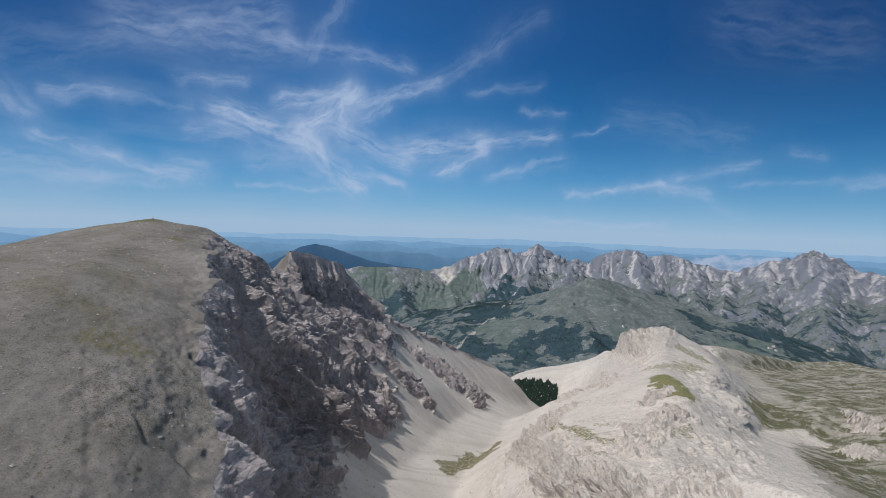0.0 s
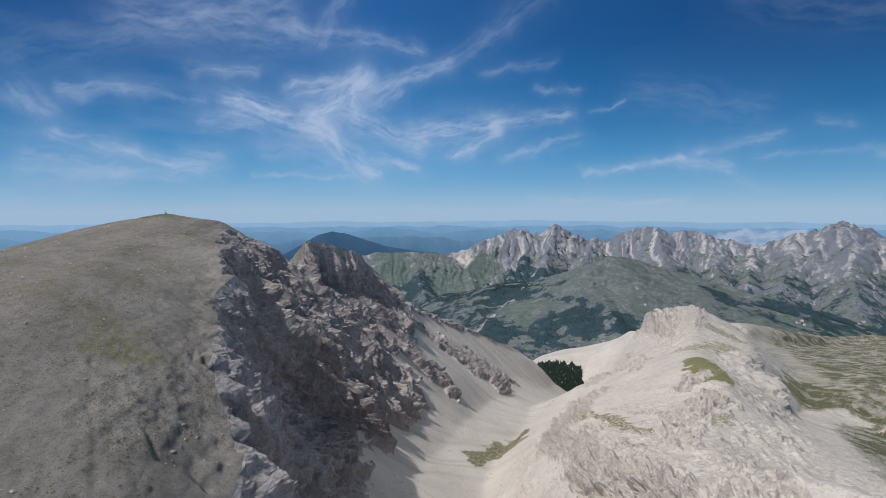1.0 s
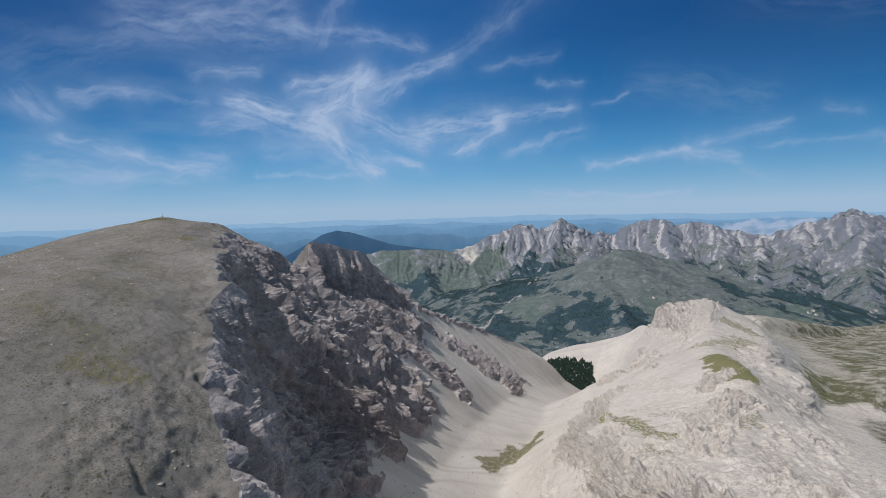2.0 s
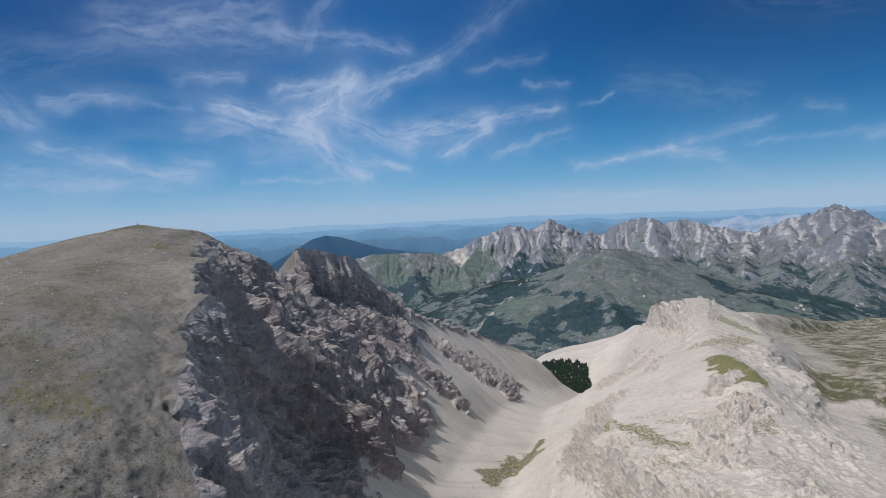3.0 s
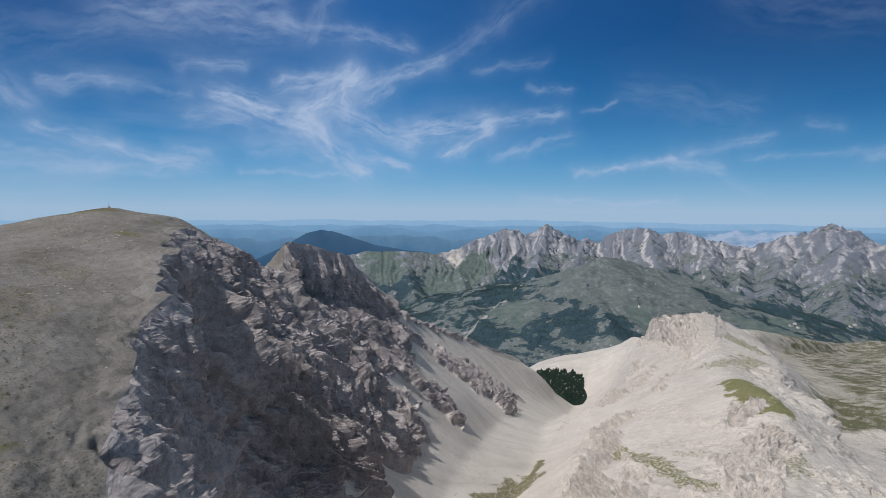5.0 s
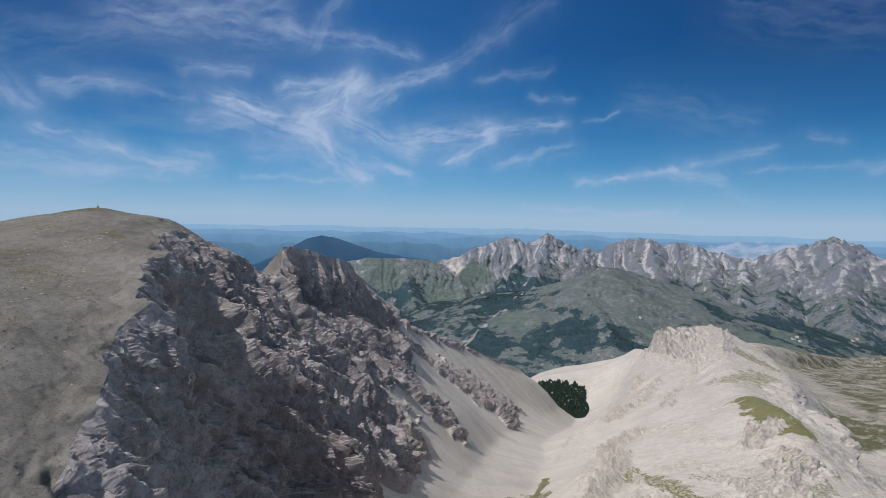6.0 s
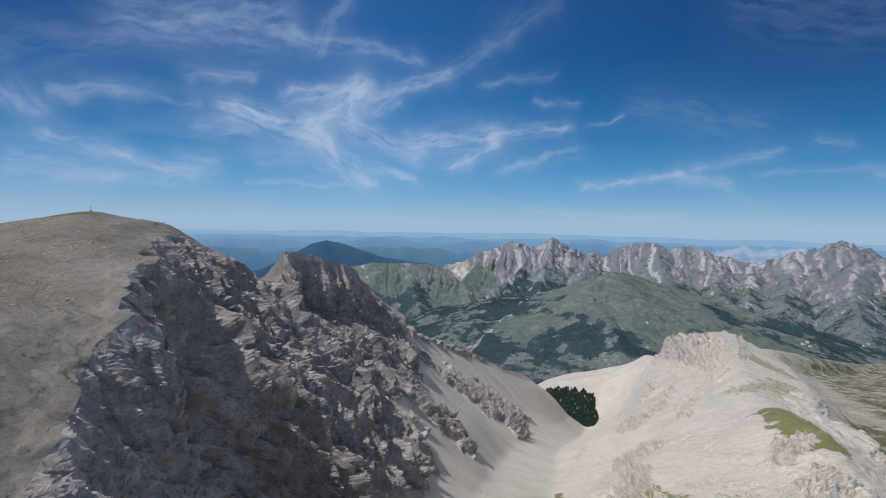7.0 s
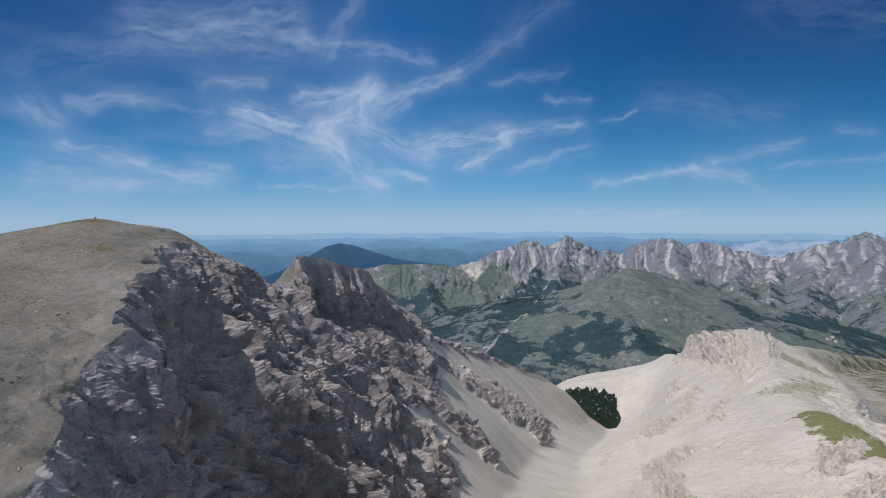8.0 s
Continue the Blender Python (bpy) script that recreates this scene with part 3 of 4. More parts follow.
# the great couloir, the bowl at its foot, the spur that bounds it and the bulges under the brow
for points, reach, height in (([(-98, 214), (-77, 187), (-64, 172), (-50, 160)], 7, -7), ([(-66, 196), (-60, 214)], 13, -8), ([(-92, 224), (-79, 225), (-68, 237), (-57, 236), (-46, 240)], 6, 6),
                              ([(-80, 164), (-68, 155), (-61, 149)], 7, 5), ([(-62, 126), (-53, 130)], 6, 5), ([(-60, 99), (-47, 104), (-36, 107)], 5, 7), ([(-50, 115), (-38, 117)], 5, -6), ([(-86, 183), (-74, 178)], 4, 4),
                              ([(-75, 300), (-60, 306), (-46, 318)], 8, -5), ([(-60, 262), (-48, 262), (-36, 260)], 6, 3), ([(-70, 276), (-45, 282), (-30, 286)], 6, 4), ([(-60, 272), (-42, 274)], 4, -4)):
    push += height * craggy * np.exp(-ribbon(points, reach) ** 2) * (0.8 + 0.5 * ragged)
push *= 0.25 + 0.75 * smooth(I_EDGE - 0.1, I_EDGE + 0.45, L2)
push += outcrop * (0.35 * chips + 0.25 * crumbs + 0.2 * lumps - 0.2 * crease)
columns = on_rock(ridged(np.stack([(AW / 15).ravel()[on], (BW / 70).ravel()[on], zero[on]], 1), 4, 37, 0.6) - 0.5)
pillars = on_rock(ridged(np.stack([(AW / 6.5).ravel()[on], (BW / 80).ravel()[on], zero[on]], 1), 3, 39, 0.6) - 0.5)
wall_share = smooth(13.3, 14.0, S2) * smooth(I_CREST - 1.3, I_CREST - 0.9, L2)
craglets = on_rock(ridged(flat[on] / np.array([9.0, 9.0, 6.5]), 5, 49, 0.6) - 0.42)
push += tower * (1 - wall_share) * (17.0 * craglets + 1.8 * lumps + 1.0 * chips + 0.5 * crumbs - 2.5 * crease)
push += tower * wall_share * (9.0 * columns + 7.0 * pillars + 2.0 * blocks + 1.5 * slabs + 1.2 * lumps + 1.0 * chips + 0.6 * crumbs + 0.8 * ledge - 2.0 * crease)
push += knobbly * (1.6 * low + 0.8 * fine + 0.22 * stone)
lay = (base[..., 2] * 0.9 + 0.25 * base[..., 0] + 0.5 * base[..., 1] + 5 * low) / 7.0
bedding = np.abs(lay - np.floor(lay) - 0.5) ** 0.5
push += by_line([0, 0, 0, 0, 0, 0, 0, 0, 0, 0.0, 0.2, 0.3, 0.3, 1.2, 0.3, 0.4, 0.5, 0.4, 0]) * 0.9 * bedding * (0.4 + smooth(-0.3, 0.5, fine))
groove = np.full(shape, 1e9)
for a, b in zip(((-81, 109), (-77, 103), (-68, 92)), ((-77, 103), (-68, 92), (-60, 81))):
    a, b = np.array(a, float), np.array(b, float)
    t = np.clip(((base[..., 0] - a[0]) * (b - a)[0] + (base[..., 1] - a[1]) * (b - a)[1]) / ((b - a) @ (b - a)), 0, 1)
    groove = np.minimum(groove, np.hypot(base[..., 0] - a[0] - t * (b - a)[0], base[..., 1] - a[1] - t * (b - a)[1]))
groove = groove + 1.2 * fine
push -= 0.4 * np.exp(-(groove / 0.8) ** 2) * (L2 < I_EDGE)
scarp = smooth(10.4, 11.0, S2) * smooth(12.8, 12.3, S2)
push += scarp * 3.5 * smooth(I_CREST + 0.2, I_CREST + 0.75, L2 + 0.2 * fine) * smooth(I_CREST + 0.95, I_CREST + 0.88, L2 + 0.2 * fine)
flow = np.clip(0.5 + 0.40 * fbm(np.stack([AW.ravel() / 15, BW.ravel() / 90, zero], 1), 5, 45, 0.55).reshape(shape) * by_line([0.2, 0.2, 0.2, 0.2, 0.4, 1, 1, 1, 1, 0.7, 0.4, 0.3, 0.2, 0.4, 0.3, 0.2, 0.2, 0.2, 0.2]), 0, 1)
push += 0.9 * (flow - 0.5) * smooth(I_FOOT - 0.5, I_FOOT + 0.3, L2) * smooth(9.4, 8.8, L2) * (1 - craggy)
# a low shaded wall on the far side of the ridge
away_w, along_w = ((GX - 217) * -44 + (GY - 340) * 23) / 49.6, ((GX - 217) * 23 + (GY - 340) * 44) / 49.6
push += 7.0 * smooth(-0.6, 0.8, away_w + 1.5 * ragged) * smooth(18, 3, away_w) * smooth(34, 20, np.abs(along_w))
# the bare rock pavement on the brow, with its crack and the dark hollow beside it
pavement = tongue([(-68, 103), (-60, 112), (-56, 120)], 9, 0.5) * (L2 < I_EDGE + 0.4)
push += pavement * (0.3 * fine + 0.4 * ridged(flat / 5.0, 4, 47, 0.6).reshape(shape))
push -= 0.9 * np.exp(-ribbon([(-63, 99), (-59, 96), (-54, 98), (-50, 97)], 0.6) ** 2) + 2.2 * np.exp(-ribbon([(-63, 121.5), (-59, 120.5), (-56, 119)], 0.9) ** 2)
terrain = base + NORMAL * push[..., None]
bare_slope = by_line([0, 0, 0, 0, 0, 0, 0, 1, 1, 1, 1.1, 0.8, 0.9, 0, 0, 0, 0, 0, 0]) * by_station([0, 4, 6, 12.5, 14, 19], [0.5, 0.3, 1, 1, 0.7, 0.7])
rocky = np.clip(0.62 - 0.42 * bare_slope + 1.5 * rock + 0.5 * smooth(0.1, 0.6, broken), 0, 1)
rocky = np.where(L2 > I_CREST - 0.15, np.clip(rocky + 0.35, 0, 1), rocky)
rocky = np.where(L2 < I_EDGE + 0.1, np.clip(0.8 + 0.8 * pavement, 0, 1.4), rocky)

# turf: patches on the plateau and on the ridge across the valley

def patch(x, y, rx, ry, turn=0.0):
    c, s = math.cos(radians(turn)), math.sin(radians(turn))
    dx, dy = GX - x, GY - y
    return np.exp(-(((c * dx + s * dy) / rx) ** 2 + ((c * dy - s * dx) / ry) ** 2) ** 1.5)


veil = fbm(flat / np.array([18, 9, 18.0]), 4, 61).reshape(shape)
grass = 0.42 * smooth(-0.1, 0.6, veil) * by_line([1, 1, 1, 0.5, 0, 0, 0, 0, 0, 0, 0.1, 0.35, 0.5, 0.8, 0.7, 1.3, 1.6, 2.0, 2.0])
slabby = fbm(flat / 13, 4, 65).reshape(shape)
meadow = np.clip(0.85 + 0.9 * veil + 0.6 * slabby, 0, 1.1) * smooth(I_GULLY + 0.15, I_GULLY + 0.6, L2)
grass = np.maximum(grass, meadow)
grass = np.maximum(grass, 0.6 * np.exp(-(groove / 0.6) ** 2) * smooth(-0.2, 0.3, fine) * (L2 < I_EDGE))
for spot in ((-114, 206, 5, 3, 0), (-150, 240, 12, 6, 0), (-120, 232, 3, 2, 0)):
    grass = np.maximum(grass, 1.1 * patch(*spot))
for points, reach, share in (([(-110, 128), (-92, 122), (-80, 116)], 5, 0.55), ([(-82, 113), (-72, 114)], 4, 0.7), ([(-112, 150), (-92, 142)], 7, 0.5), ([(-120, 176), (-100, 165)], 6, 0.5),
                             ([(147, 312), (138, 286), (134, 268)], 9, 1.25), ([(240, 500), (258, 480)], 15, 0.8), ([(180, 393), (205, 405), (232, 430)], 12, 0.75), ([(250, 540), (275, 600)], 12, 0.6),
                             ([(64, 266), (70, 240), (73, 212)], 7, 0.85), ([(123, 229), (112, 222)], 6, 0.7), ([(84, 244), (104, 236)], 4, 0.6), ([(58, 196), (66, 190)], 5, 0.6),
                             ([(6, 268), (24, 287), (32, 297)], 7, 1.0), ([(32, 297), (43, 321)], 2.6, 1.1), ([(66, 375), (76, 396)], 3, 0.5), ([(300, 425), (335, 470)], 22, 1.1), ([(221, 275), (266, 305)], 16, 1.1)):
    grass = np.maximum(grass, share * smooth(1.3, 0.55, ribbon(points, reach) + 0.8 * ragged))
# the dry wash behind the ridge stays bare
wash = smooth(1.5, 0.8, ribbon([(150, 190), (178, 240), (235, 336), (280, 385), (318, 402)], 11) + 0.5 * ragged)
grass *= 1 - wash

def rows_of(first, last):
    inside = np.zeros(shape[0] - 1, bool)
    inside[np.searchsorted(LN, NAMES.index(first)):np.searchsorted(LN, NAMES.index(last))] = True
    return np.broadcast_to(inside[:, None], (shape[0] - 1, shape[1] - 1))


craggy_cell = craggy[:-1, :-1] > 0.12
across = rows_of("edge", "right_foot")
basin_cell = rows_of("far_slope", "outer_moor") & (L2 + 0.25 * ragged > I_GULLY - 0.1)[:-1, :-1] & (wash < 0.5)[:-1, :-1]
crag_cell = (tower[:-1, :-1] > 0.27) & rows_of("right_foot", "outer_moor")
PIECES = [
    ("stony_plateau", rows_of("back", "edge"), MAT_PLATEAU, "grey stony plateau dome with sparse yellowing turf", "mountain"),
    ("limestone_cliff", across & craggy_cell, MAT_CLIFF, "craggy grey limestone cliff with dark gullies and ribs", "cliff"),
    ("scree_slope", across & ~craggy_cell, MAT_SCREE, "smooth pale beige scree slope below the cliff", "scree"),
    ("limestone_ridge", rows_of("right_foot", "outer_moor") & ~crag_cell & ~basin_cell, MAT_RIDGE, "pale limestone ridge with thin turf streaks", "ridge"),
    ("limestone_crag", crag_cell, MAT_CRAG, "pale broken limestone crag on the ridge top", "crag"),
    ("mountain_pasture", basin_cell & ~crag_cell, MAT_BASIN, "rocky green mountain pasture with limestone slabs", "pasture"),
]
for name, keep, material, label, category in PIECES:
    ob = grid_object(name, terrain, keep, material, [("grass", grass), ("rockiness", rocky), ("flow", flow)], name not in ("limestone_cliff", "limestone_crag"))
    tagged(ob, label, category, kind="structure")

# ---- the far country ----
MAIN = [(-191, 3544, 175), (59, 3648, 204), (213, 3742, 275), (334, 3783, 316), (454, 3871, 370), (541, 3910, 337), (616, 3949, 271), (691, 3936, 317), (779, 3970, 385), (873, 3950, 284), (978, 3925, 231), (1092, 3894, 278), (1202, 3913, 254), (1347, 3917, 336), (1555, 3892, 364), (1641, 3856, 302), (1743, 3810, 340), (1891, 3794, 318), (2003, 3792, 261), (2111, 3789, 274), (2253, 3764, 223), (2433, 3708, 249), (2546, 3691, 340), (2687, 3651, 337), (2806, 3622, 427), (2934, 3583, 373), (3015, 3514, 314), (3146, 3463, 281), (3404, 3278, 273)]
RANGES = [
    ("rocky_mountain_range", 0.62, [MAIN, [(779, 3970, 385), (635, 3489, 200), (503, 3004, 31)], [(1092, 3894, 278), (901, 3480, 165), (727, 3060, 58)],
        [(1555, 3892, 364), (1432, 3483, 262), (1302, 3076, 163)], [(1891, 3794, 318), (1700, 3273, 184), (1492, 2760, 69)], [(2253, 3764, 223), (1944, 3278, 137), (1639, 2791, 64)],
        [(2546, 3691, 340), (2089, 3126, 157), (1648, 2549, 12)], [(2806, 3622, 427), (2364, 2984, 195), (1907, 2356, 21)], [(2806, 3622, 427), (2543, 3415, 312), (2286, 3201, 186)],
        [(3146, 3463, 281), (2724, 2934, 161), (2290, 2415, 66)]], "pale rocky mountain range with scree fans", "mountain range"),
    ("green_mountain", 0.5, [[(-907, 3432, 86), (-742, 3420, 175), (-540, 3407, 208), (-345, 3432, 202), (-148, 3496, 196)], [(-345, 3432, 202), (-273, 3138, 84), (-206, 2842, -10), (-139, 2495, -65)],
        [(213, 3742, 266), (53, 3348, 95), (99, 2997, -3), (136, 2695, -63)]], "green mountain shoulder with dark woods", "mountain"),
    ("grassy_hill", 0.42, [[(258, 1980, 53), (365, 2064, 100), (490, 2140, 148), (610, 2264, 214), (738, 2382, 269), (900, 2484, 253), (1069, 2469, 196), (1276, 2423, 137), (1462, 2312, 85)],
        [(738, 2382, 269), (616, 2105, 148), (570, 1805, 93)]], "grey-green grassy hill above the valley", "hill"),
]
az = np.radians(np.linspace(-54, 54, 820))
rng = 1000 * (4.93 ** np.linspace(0, 1, 430))
AZ, RG = np.meshgrid(az, rng, indexing="ij")
FX, FY = RG * np.sin(AZ), RG * np.cos(AZ)
fp = np.stack([FX.ravel(), FY.ravel(), np.zeros(FX.size)], 1)
wob = np.stack([fbm(fp / 420, 3, 71), fbm(fp / 420 + 5.5, 3, 77)], 1) * 55
height = np.full(FX.size, -1e9)
owner = np.full(FX.size, -1)
arc, away = np.zeros(FX.size), np.zeros(FX.size)
travelled = 0.0
for k, (_, slope, lines, _, _) in enumerate(RANGES):
    for line in lines:
        q = np.array(line, float)
        for a, b in zip(q[:-1], q[1:]):
            d = b[:2] - a[:2]
            rel = fp[:, :2] - a[:2]
            t = np.clip((rel @ d) / (d @ d), 0, 1)
            off = np.hypot(rel[:, 0] - t * d[0], rel[:, 1] - t * d[1])
            bent = np.hypot(rel[:, 0] + wob[:, 0] - t * d[0], rel[:, 1] + wob[:, 1] - t * d[1])
            off = off + (bent - off) * smooth(30, 260, off)
            h = a[2] + t * (b[2] - a[2]) - slope * (off ** 1.0) * (1 - 0.28 * smooth(150, 900, off))
            better = h > height
            height = np.where(better, h, height)
            owner = np.where(better, k, owner)
            arc = np.where(better, travelled + t * np.hypot(*d), arc)
            away = np.where(better, off, away)
            travelled += np.hypot(*d)
floor_z = -95 + 28 * fbm(fp / 330, 4, 83)
floor_z = floor_z + 110 * smooth(1500, 900, RG.ravel())
owner = np.where(height < floor_z, len(RANGES), owner)
blend = 40.0
height = np.maximum(height, floor_z) + blend * 0.25 * np.exp(-np.abs(height - floor_z) / blend)
above = np.clip((height + 60) / 300, 0, 1)
gullies = ridged(np.stack([fp[:, 0] / 210, fp[:, 1] / 210, height / 300], 1), 6, 91, 0.55)
tang = AZ.ravel() * 4000
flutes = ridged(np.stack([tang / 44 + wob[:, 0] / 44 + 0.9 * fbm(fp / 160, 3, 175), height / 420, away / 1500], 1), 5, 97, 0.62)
relief = np.where(owner == 0, 1.0, np.where(owner == 1, 0.6, 0.06))
height = height + relief * ((gullies - 0.62) * (22 + 26 * above) + (flutes - 0.55) * 105 * (0.15 + 0.85 * smooth(0, 260, away)) * above)
height = height + np.where(owner == 0, 1, 0.15) * (20 * (ridged(np.stack([fp[:, 0] / 75, fp[:, 1] / 75, height / 160], 1), 4, 173, 0.6) - 0.5)) * smooth(0, 80, away) * (0.3 + 0.7 * above)
height = height + np.where(owner == 0, 1, 0.2) * 26 * (ridged(fp / 62, 4, 171, 0.6) - 0.5) * smooth(120, 0, away) * above
height = height + np.where(owner == 2, 1, 0) * (14 * fbm(fp / 170, 5, 177, 0.5) + 16 * (ridged(fp / 260, 4, 179, 0.5) - 0.5))
FZ = height.reshape(FX.shape)
far_points = np.stack([FX, FY, FZ], 2)
fn = normals_of(far_points)
steep = 1 - fn[..., 2]
cover = fbm(fp / 260, 5, 101).reshape(FX.shape)
high = smooth(60, 260, FZ)
aspect = 0.8 * fn[..., 0] + 0.5 * fn[..., 1]
patchy = fbm(fp / 90, 4, 103, 0.6).reshape(FX.shape)
far_grass = np.clip(0.80 - 0.75 * high - 0.55 * smooth(0.15, 0.5, steep) + 0.6 * cover + 0.6 * patchy, 0, 1)
speck = fbm(fp / 34, 3, 107, 0.65).reshape(FX.shape)
far_wood = np.clip(0.55 - 0.85 * smooth(20, 170, FZ) + 0.45 * cover + 0.8 * patchy + 0.9 * speck + 0.7 * aspect, 0, 1)
own = owner.reshape(FX.shape)
far_grass = np.where(own == 2, np.clip(0.90 + 0.3 * patchy + 0.15 * speck - 0.5 * smooth(0.15, 0.4, steep) * smooth(130, 40, FZ), 0, 1), far_grass)
far_grass = np.where(own == 1, np.clip(far_grass + 0.25, 0, 1), far_grass)


def far_spots(spots):
    """Soft round patches on the far ground, ragged by noise."""
    out = np.zeros(FX.shape)
    for x, y, r in spots:
        out = np.maximum(out, smooth(1.25, 0.55, np.hypot(FX - x, (FY - y) * 0.6) / r - 0.9 * patchy - 0.5 * cover))
    return out


FOREST = [(-295, 3003, 110), (-485, 2878, 190), (-45, 2620, 90), (236, 2403, 170), (440, 3200, 150), (330, 2850, 170), (458, 1847, 120), (350, 1846, 110), (1587, 1999, 150), (1182, 2209, 70), (1466, 2254, 70), (1709, 2312, 110), (132, 1822, 110), (-173, 2243, 130), (607, 1730, 90)]
FIELDS = [(759, 1871, 70), (160, 3383, 130), (272, 2047, 90), (1182, 1884, 80), (-25, 3097, 120), (1634, 1973, 50), (1288, 1875, 60), (-445, 3282, 160), (1400, 2060, 60)]
SCARS = [(4, 3515, 60), (60, 3560, 50)]
meadows, bare = far_spots(FIELDS), far_spots(SCARS)
far_wood = np.clip(np.maximum(far_wood * np.where(own == 2, 0.75 + 0.6 * smooth(110, 20, FZ), 1.0), far_spots(FOREST)) - 1.2 * bare - 0.9 * meadows, 0, 1)
far_grass = np.clip(far_grass + meadows - 1.5 * bare, 0, 1)
river = np.full(FX.size, 1e9)
bed = np.array([(40, 1800), (71, 1866), (153, 2036), (224, 2180), (300, 2290), (420, 2600), (520, 3000)], float)
for a, b in zip(bed[:-1], bed[1:]):
    rel, d = fp[:, :2] + wob * 0.9 - a, b - a
    t = np.clip((rel @ d) / (d @ d), 0, 1)
    river = np.minimum(river, np.hypot(rel[:, 0] - t * d[0], rel[:, 1] - t * d[1]))
gravel = 0.7 * smooth(4, 1, river + 11 * patchy.ravel()).reshape(FX.shape)
cell = own[:-1, :-1]
for k in range(len(RANGES) + 1):
    if k < len(RANGES):
        name, _, _, label, category = RANGES[k]
    else:
        name, label, category = "valley_floor", "wooded green valley floor with fields far below", "valley"
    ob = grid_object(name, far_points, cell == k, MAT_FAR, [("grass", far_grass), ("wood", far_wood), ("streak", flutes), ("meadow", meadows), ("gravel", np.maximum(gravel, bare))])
    tagged(ob, label, category, kind="structure")

# ---- the last ridges, self-lit in haze blue, and the high clouds ----
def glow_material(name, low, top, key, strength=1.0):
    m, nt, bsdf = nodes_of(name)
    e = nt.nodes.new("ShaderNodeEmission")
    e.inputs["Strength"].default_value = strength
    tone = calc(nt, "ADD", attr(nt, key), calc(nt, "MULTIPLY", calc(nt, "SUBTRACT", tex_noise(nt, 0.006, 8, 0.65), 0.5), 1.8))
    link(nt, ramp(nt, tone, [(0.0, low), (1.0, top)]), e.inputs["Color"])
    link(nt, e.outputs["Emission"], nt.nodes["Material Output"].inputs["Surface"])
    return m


WOODED = [(-58, -6.9), (-30, -6.9), (-24.4, -6.35), (-21.5, -5.4), (-19.1, -4.25), (-16.6, -2.8), (-14.9, -2.4), (-13.6, -2.6), (-12.2, -3.05), (-9.0, -4.15), (-5.6, -4.75), (-2.9, -5.0), (2, -6.5), (58, -6.9)]
# aerial haze is painted in: every ridge emits its own blue
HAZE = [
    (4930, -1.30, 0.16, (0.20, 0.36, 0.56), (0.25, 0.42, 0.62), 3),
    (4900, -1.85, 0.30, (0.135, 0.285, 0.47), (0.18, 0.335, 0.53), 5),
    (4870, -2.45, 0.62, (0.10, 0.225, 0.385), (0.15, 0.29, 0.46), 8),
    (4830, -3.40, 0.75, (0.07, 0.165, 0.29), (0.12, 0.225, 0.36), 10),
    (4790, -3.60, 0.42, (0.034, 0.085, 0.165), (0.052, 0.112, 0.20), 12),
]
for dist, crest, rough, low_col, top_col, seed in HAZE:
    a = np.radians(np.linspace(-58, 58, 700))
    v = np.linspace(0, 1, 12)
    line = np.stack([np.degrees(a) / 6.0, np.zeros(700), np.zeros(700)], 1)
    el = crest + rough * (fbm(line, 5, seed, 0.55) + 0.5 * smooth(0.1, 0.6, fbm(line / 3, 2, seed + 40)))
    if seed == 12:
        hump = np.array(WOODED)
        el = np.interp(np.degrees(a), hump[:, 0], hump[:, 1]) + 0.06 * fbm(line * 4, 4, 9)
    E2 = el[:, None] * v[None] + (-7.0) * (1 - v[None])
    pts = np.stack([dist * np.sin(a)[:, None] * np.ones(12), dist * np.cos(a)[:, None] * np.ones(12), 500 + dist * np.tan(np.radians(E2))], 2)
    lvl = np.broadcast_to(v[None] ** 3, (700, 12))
    ob = grid_object("distant_ridge", pts, np.ones((699, 11), bool), glow_material("haze_glow_blue", low_col, top_col, "level"), [("level", lvl)])
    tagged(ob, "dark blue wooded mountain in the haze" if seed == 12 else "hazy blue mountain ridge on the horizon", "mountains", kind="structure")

CIRRUS_HIGH = [(-34.6, 18.5, -18.9, 19.4, 1.82, 0.30), (-18.9, 19.4, -4.3, 17.9, 0.67, 0.35), (-15.5, 18.4, -12.9, 23.9, 0.9, 0.20), (-29.8, 18.8, -20.1, 21.9, 1.58, 0.22), (-10.0, 13.8, -1.6, 16.3, 0.61, 0.50), (-1.6, 16.3, 5.5, 20.8, 0.95, 0.18), (5.5, 20.8, 10.6, 22.9, 1.0, 0.12), (30.1, 20.7, 39.0, 17.7, 2.43, 0.10), (-28.8, 14.1, -22.9, 15.0, 0.67, 0.35), (-39.6, 11.3, -35.0, 11.7, 0.67, 0.40), (-35.0, 11.7, -28.2, 11.3, 0.49, 0.25), (-42.6, 10.5, -41.0, 9.1, 0.91, 0.42), (-42.6, 13.7, -34.6, 17.1, 1.82, 0.12), (2.4, 15.5, 10.0, 16.0, 0.42, 0.22)]
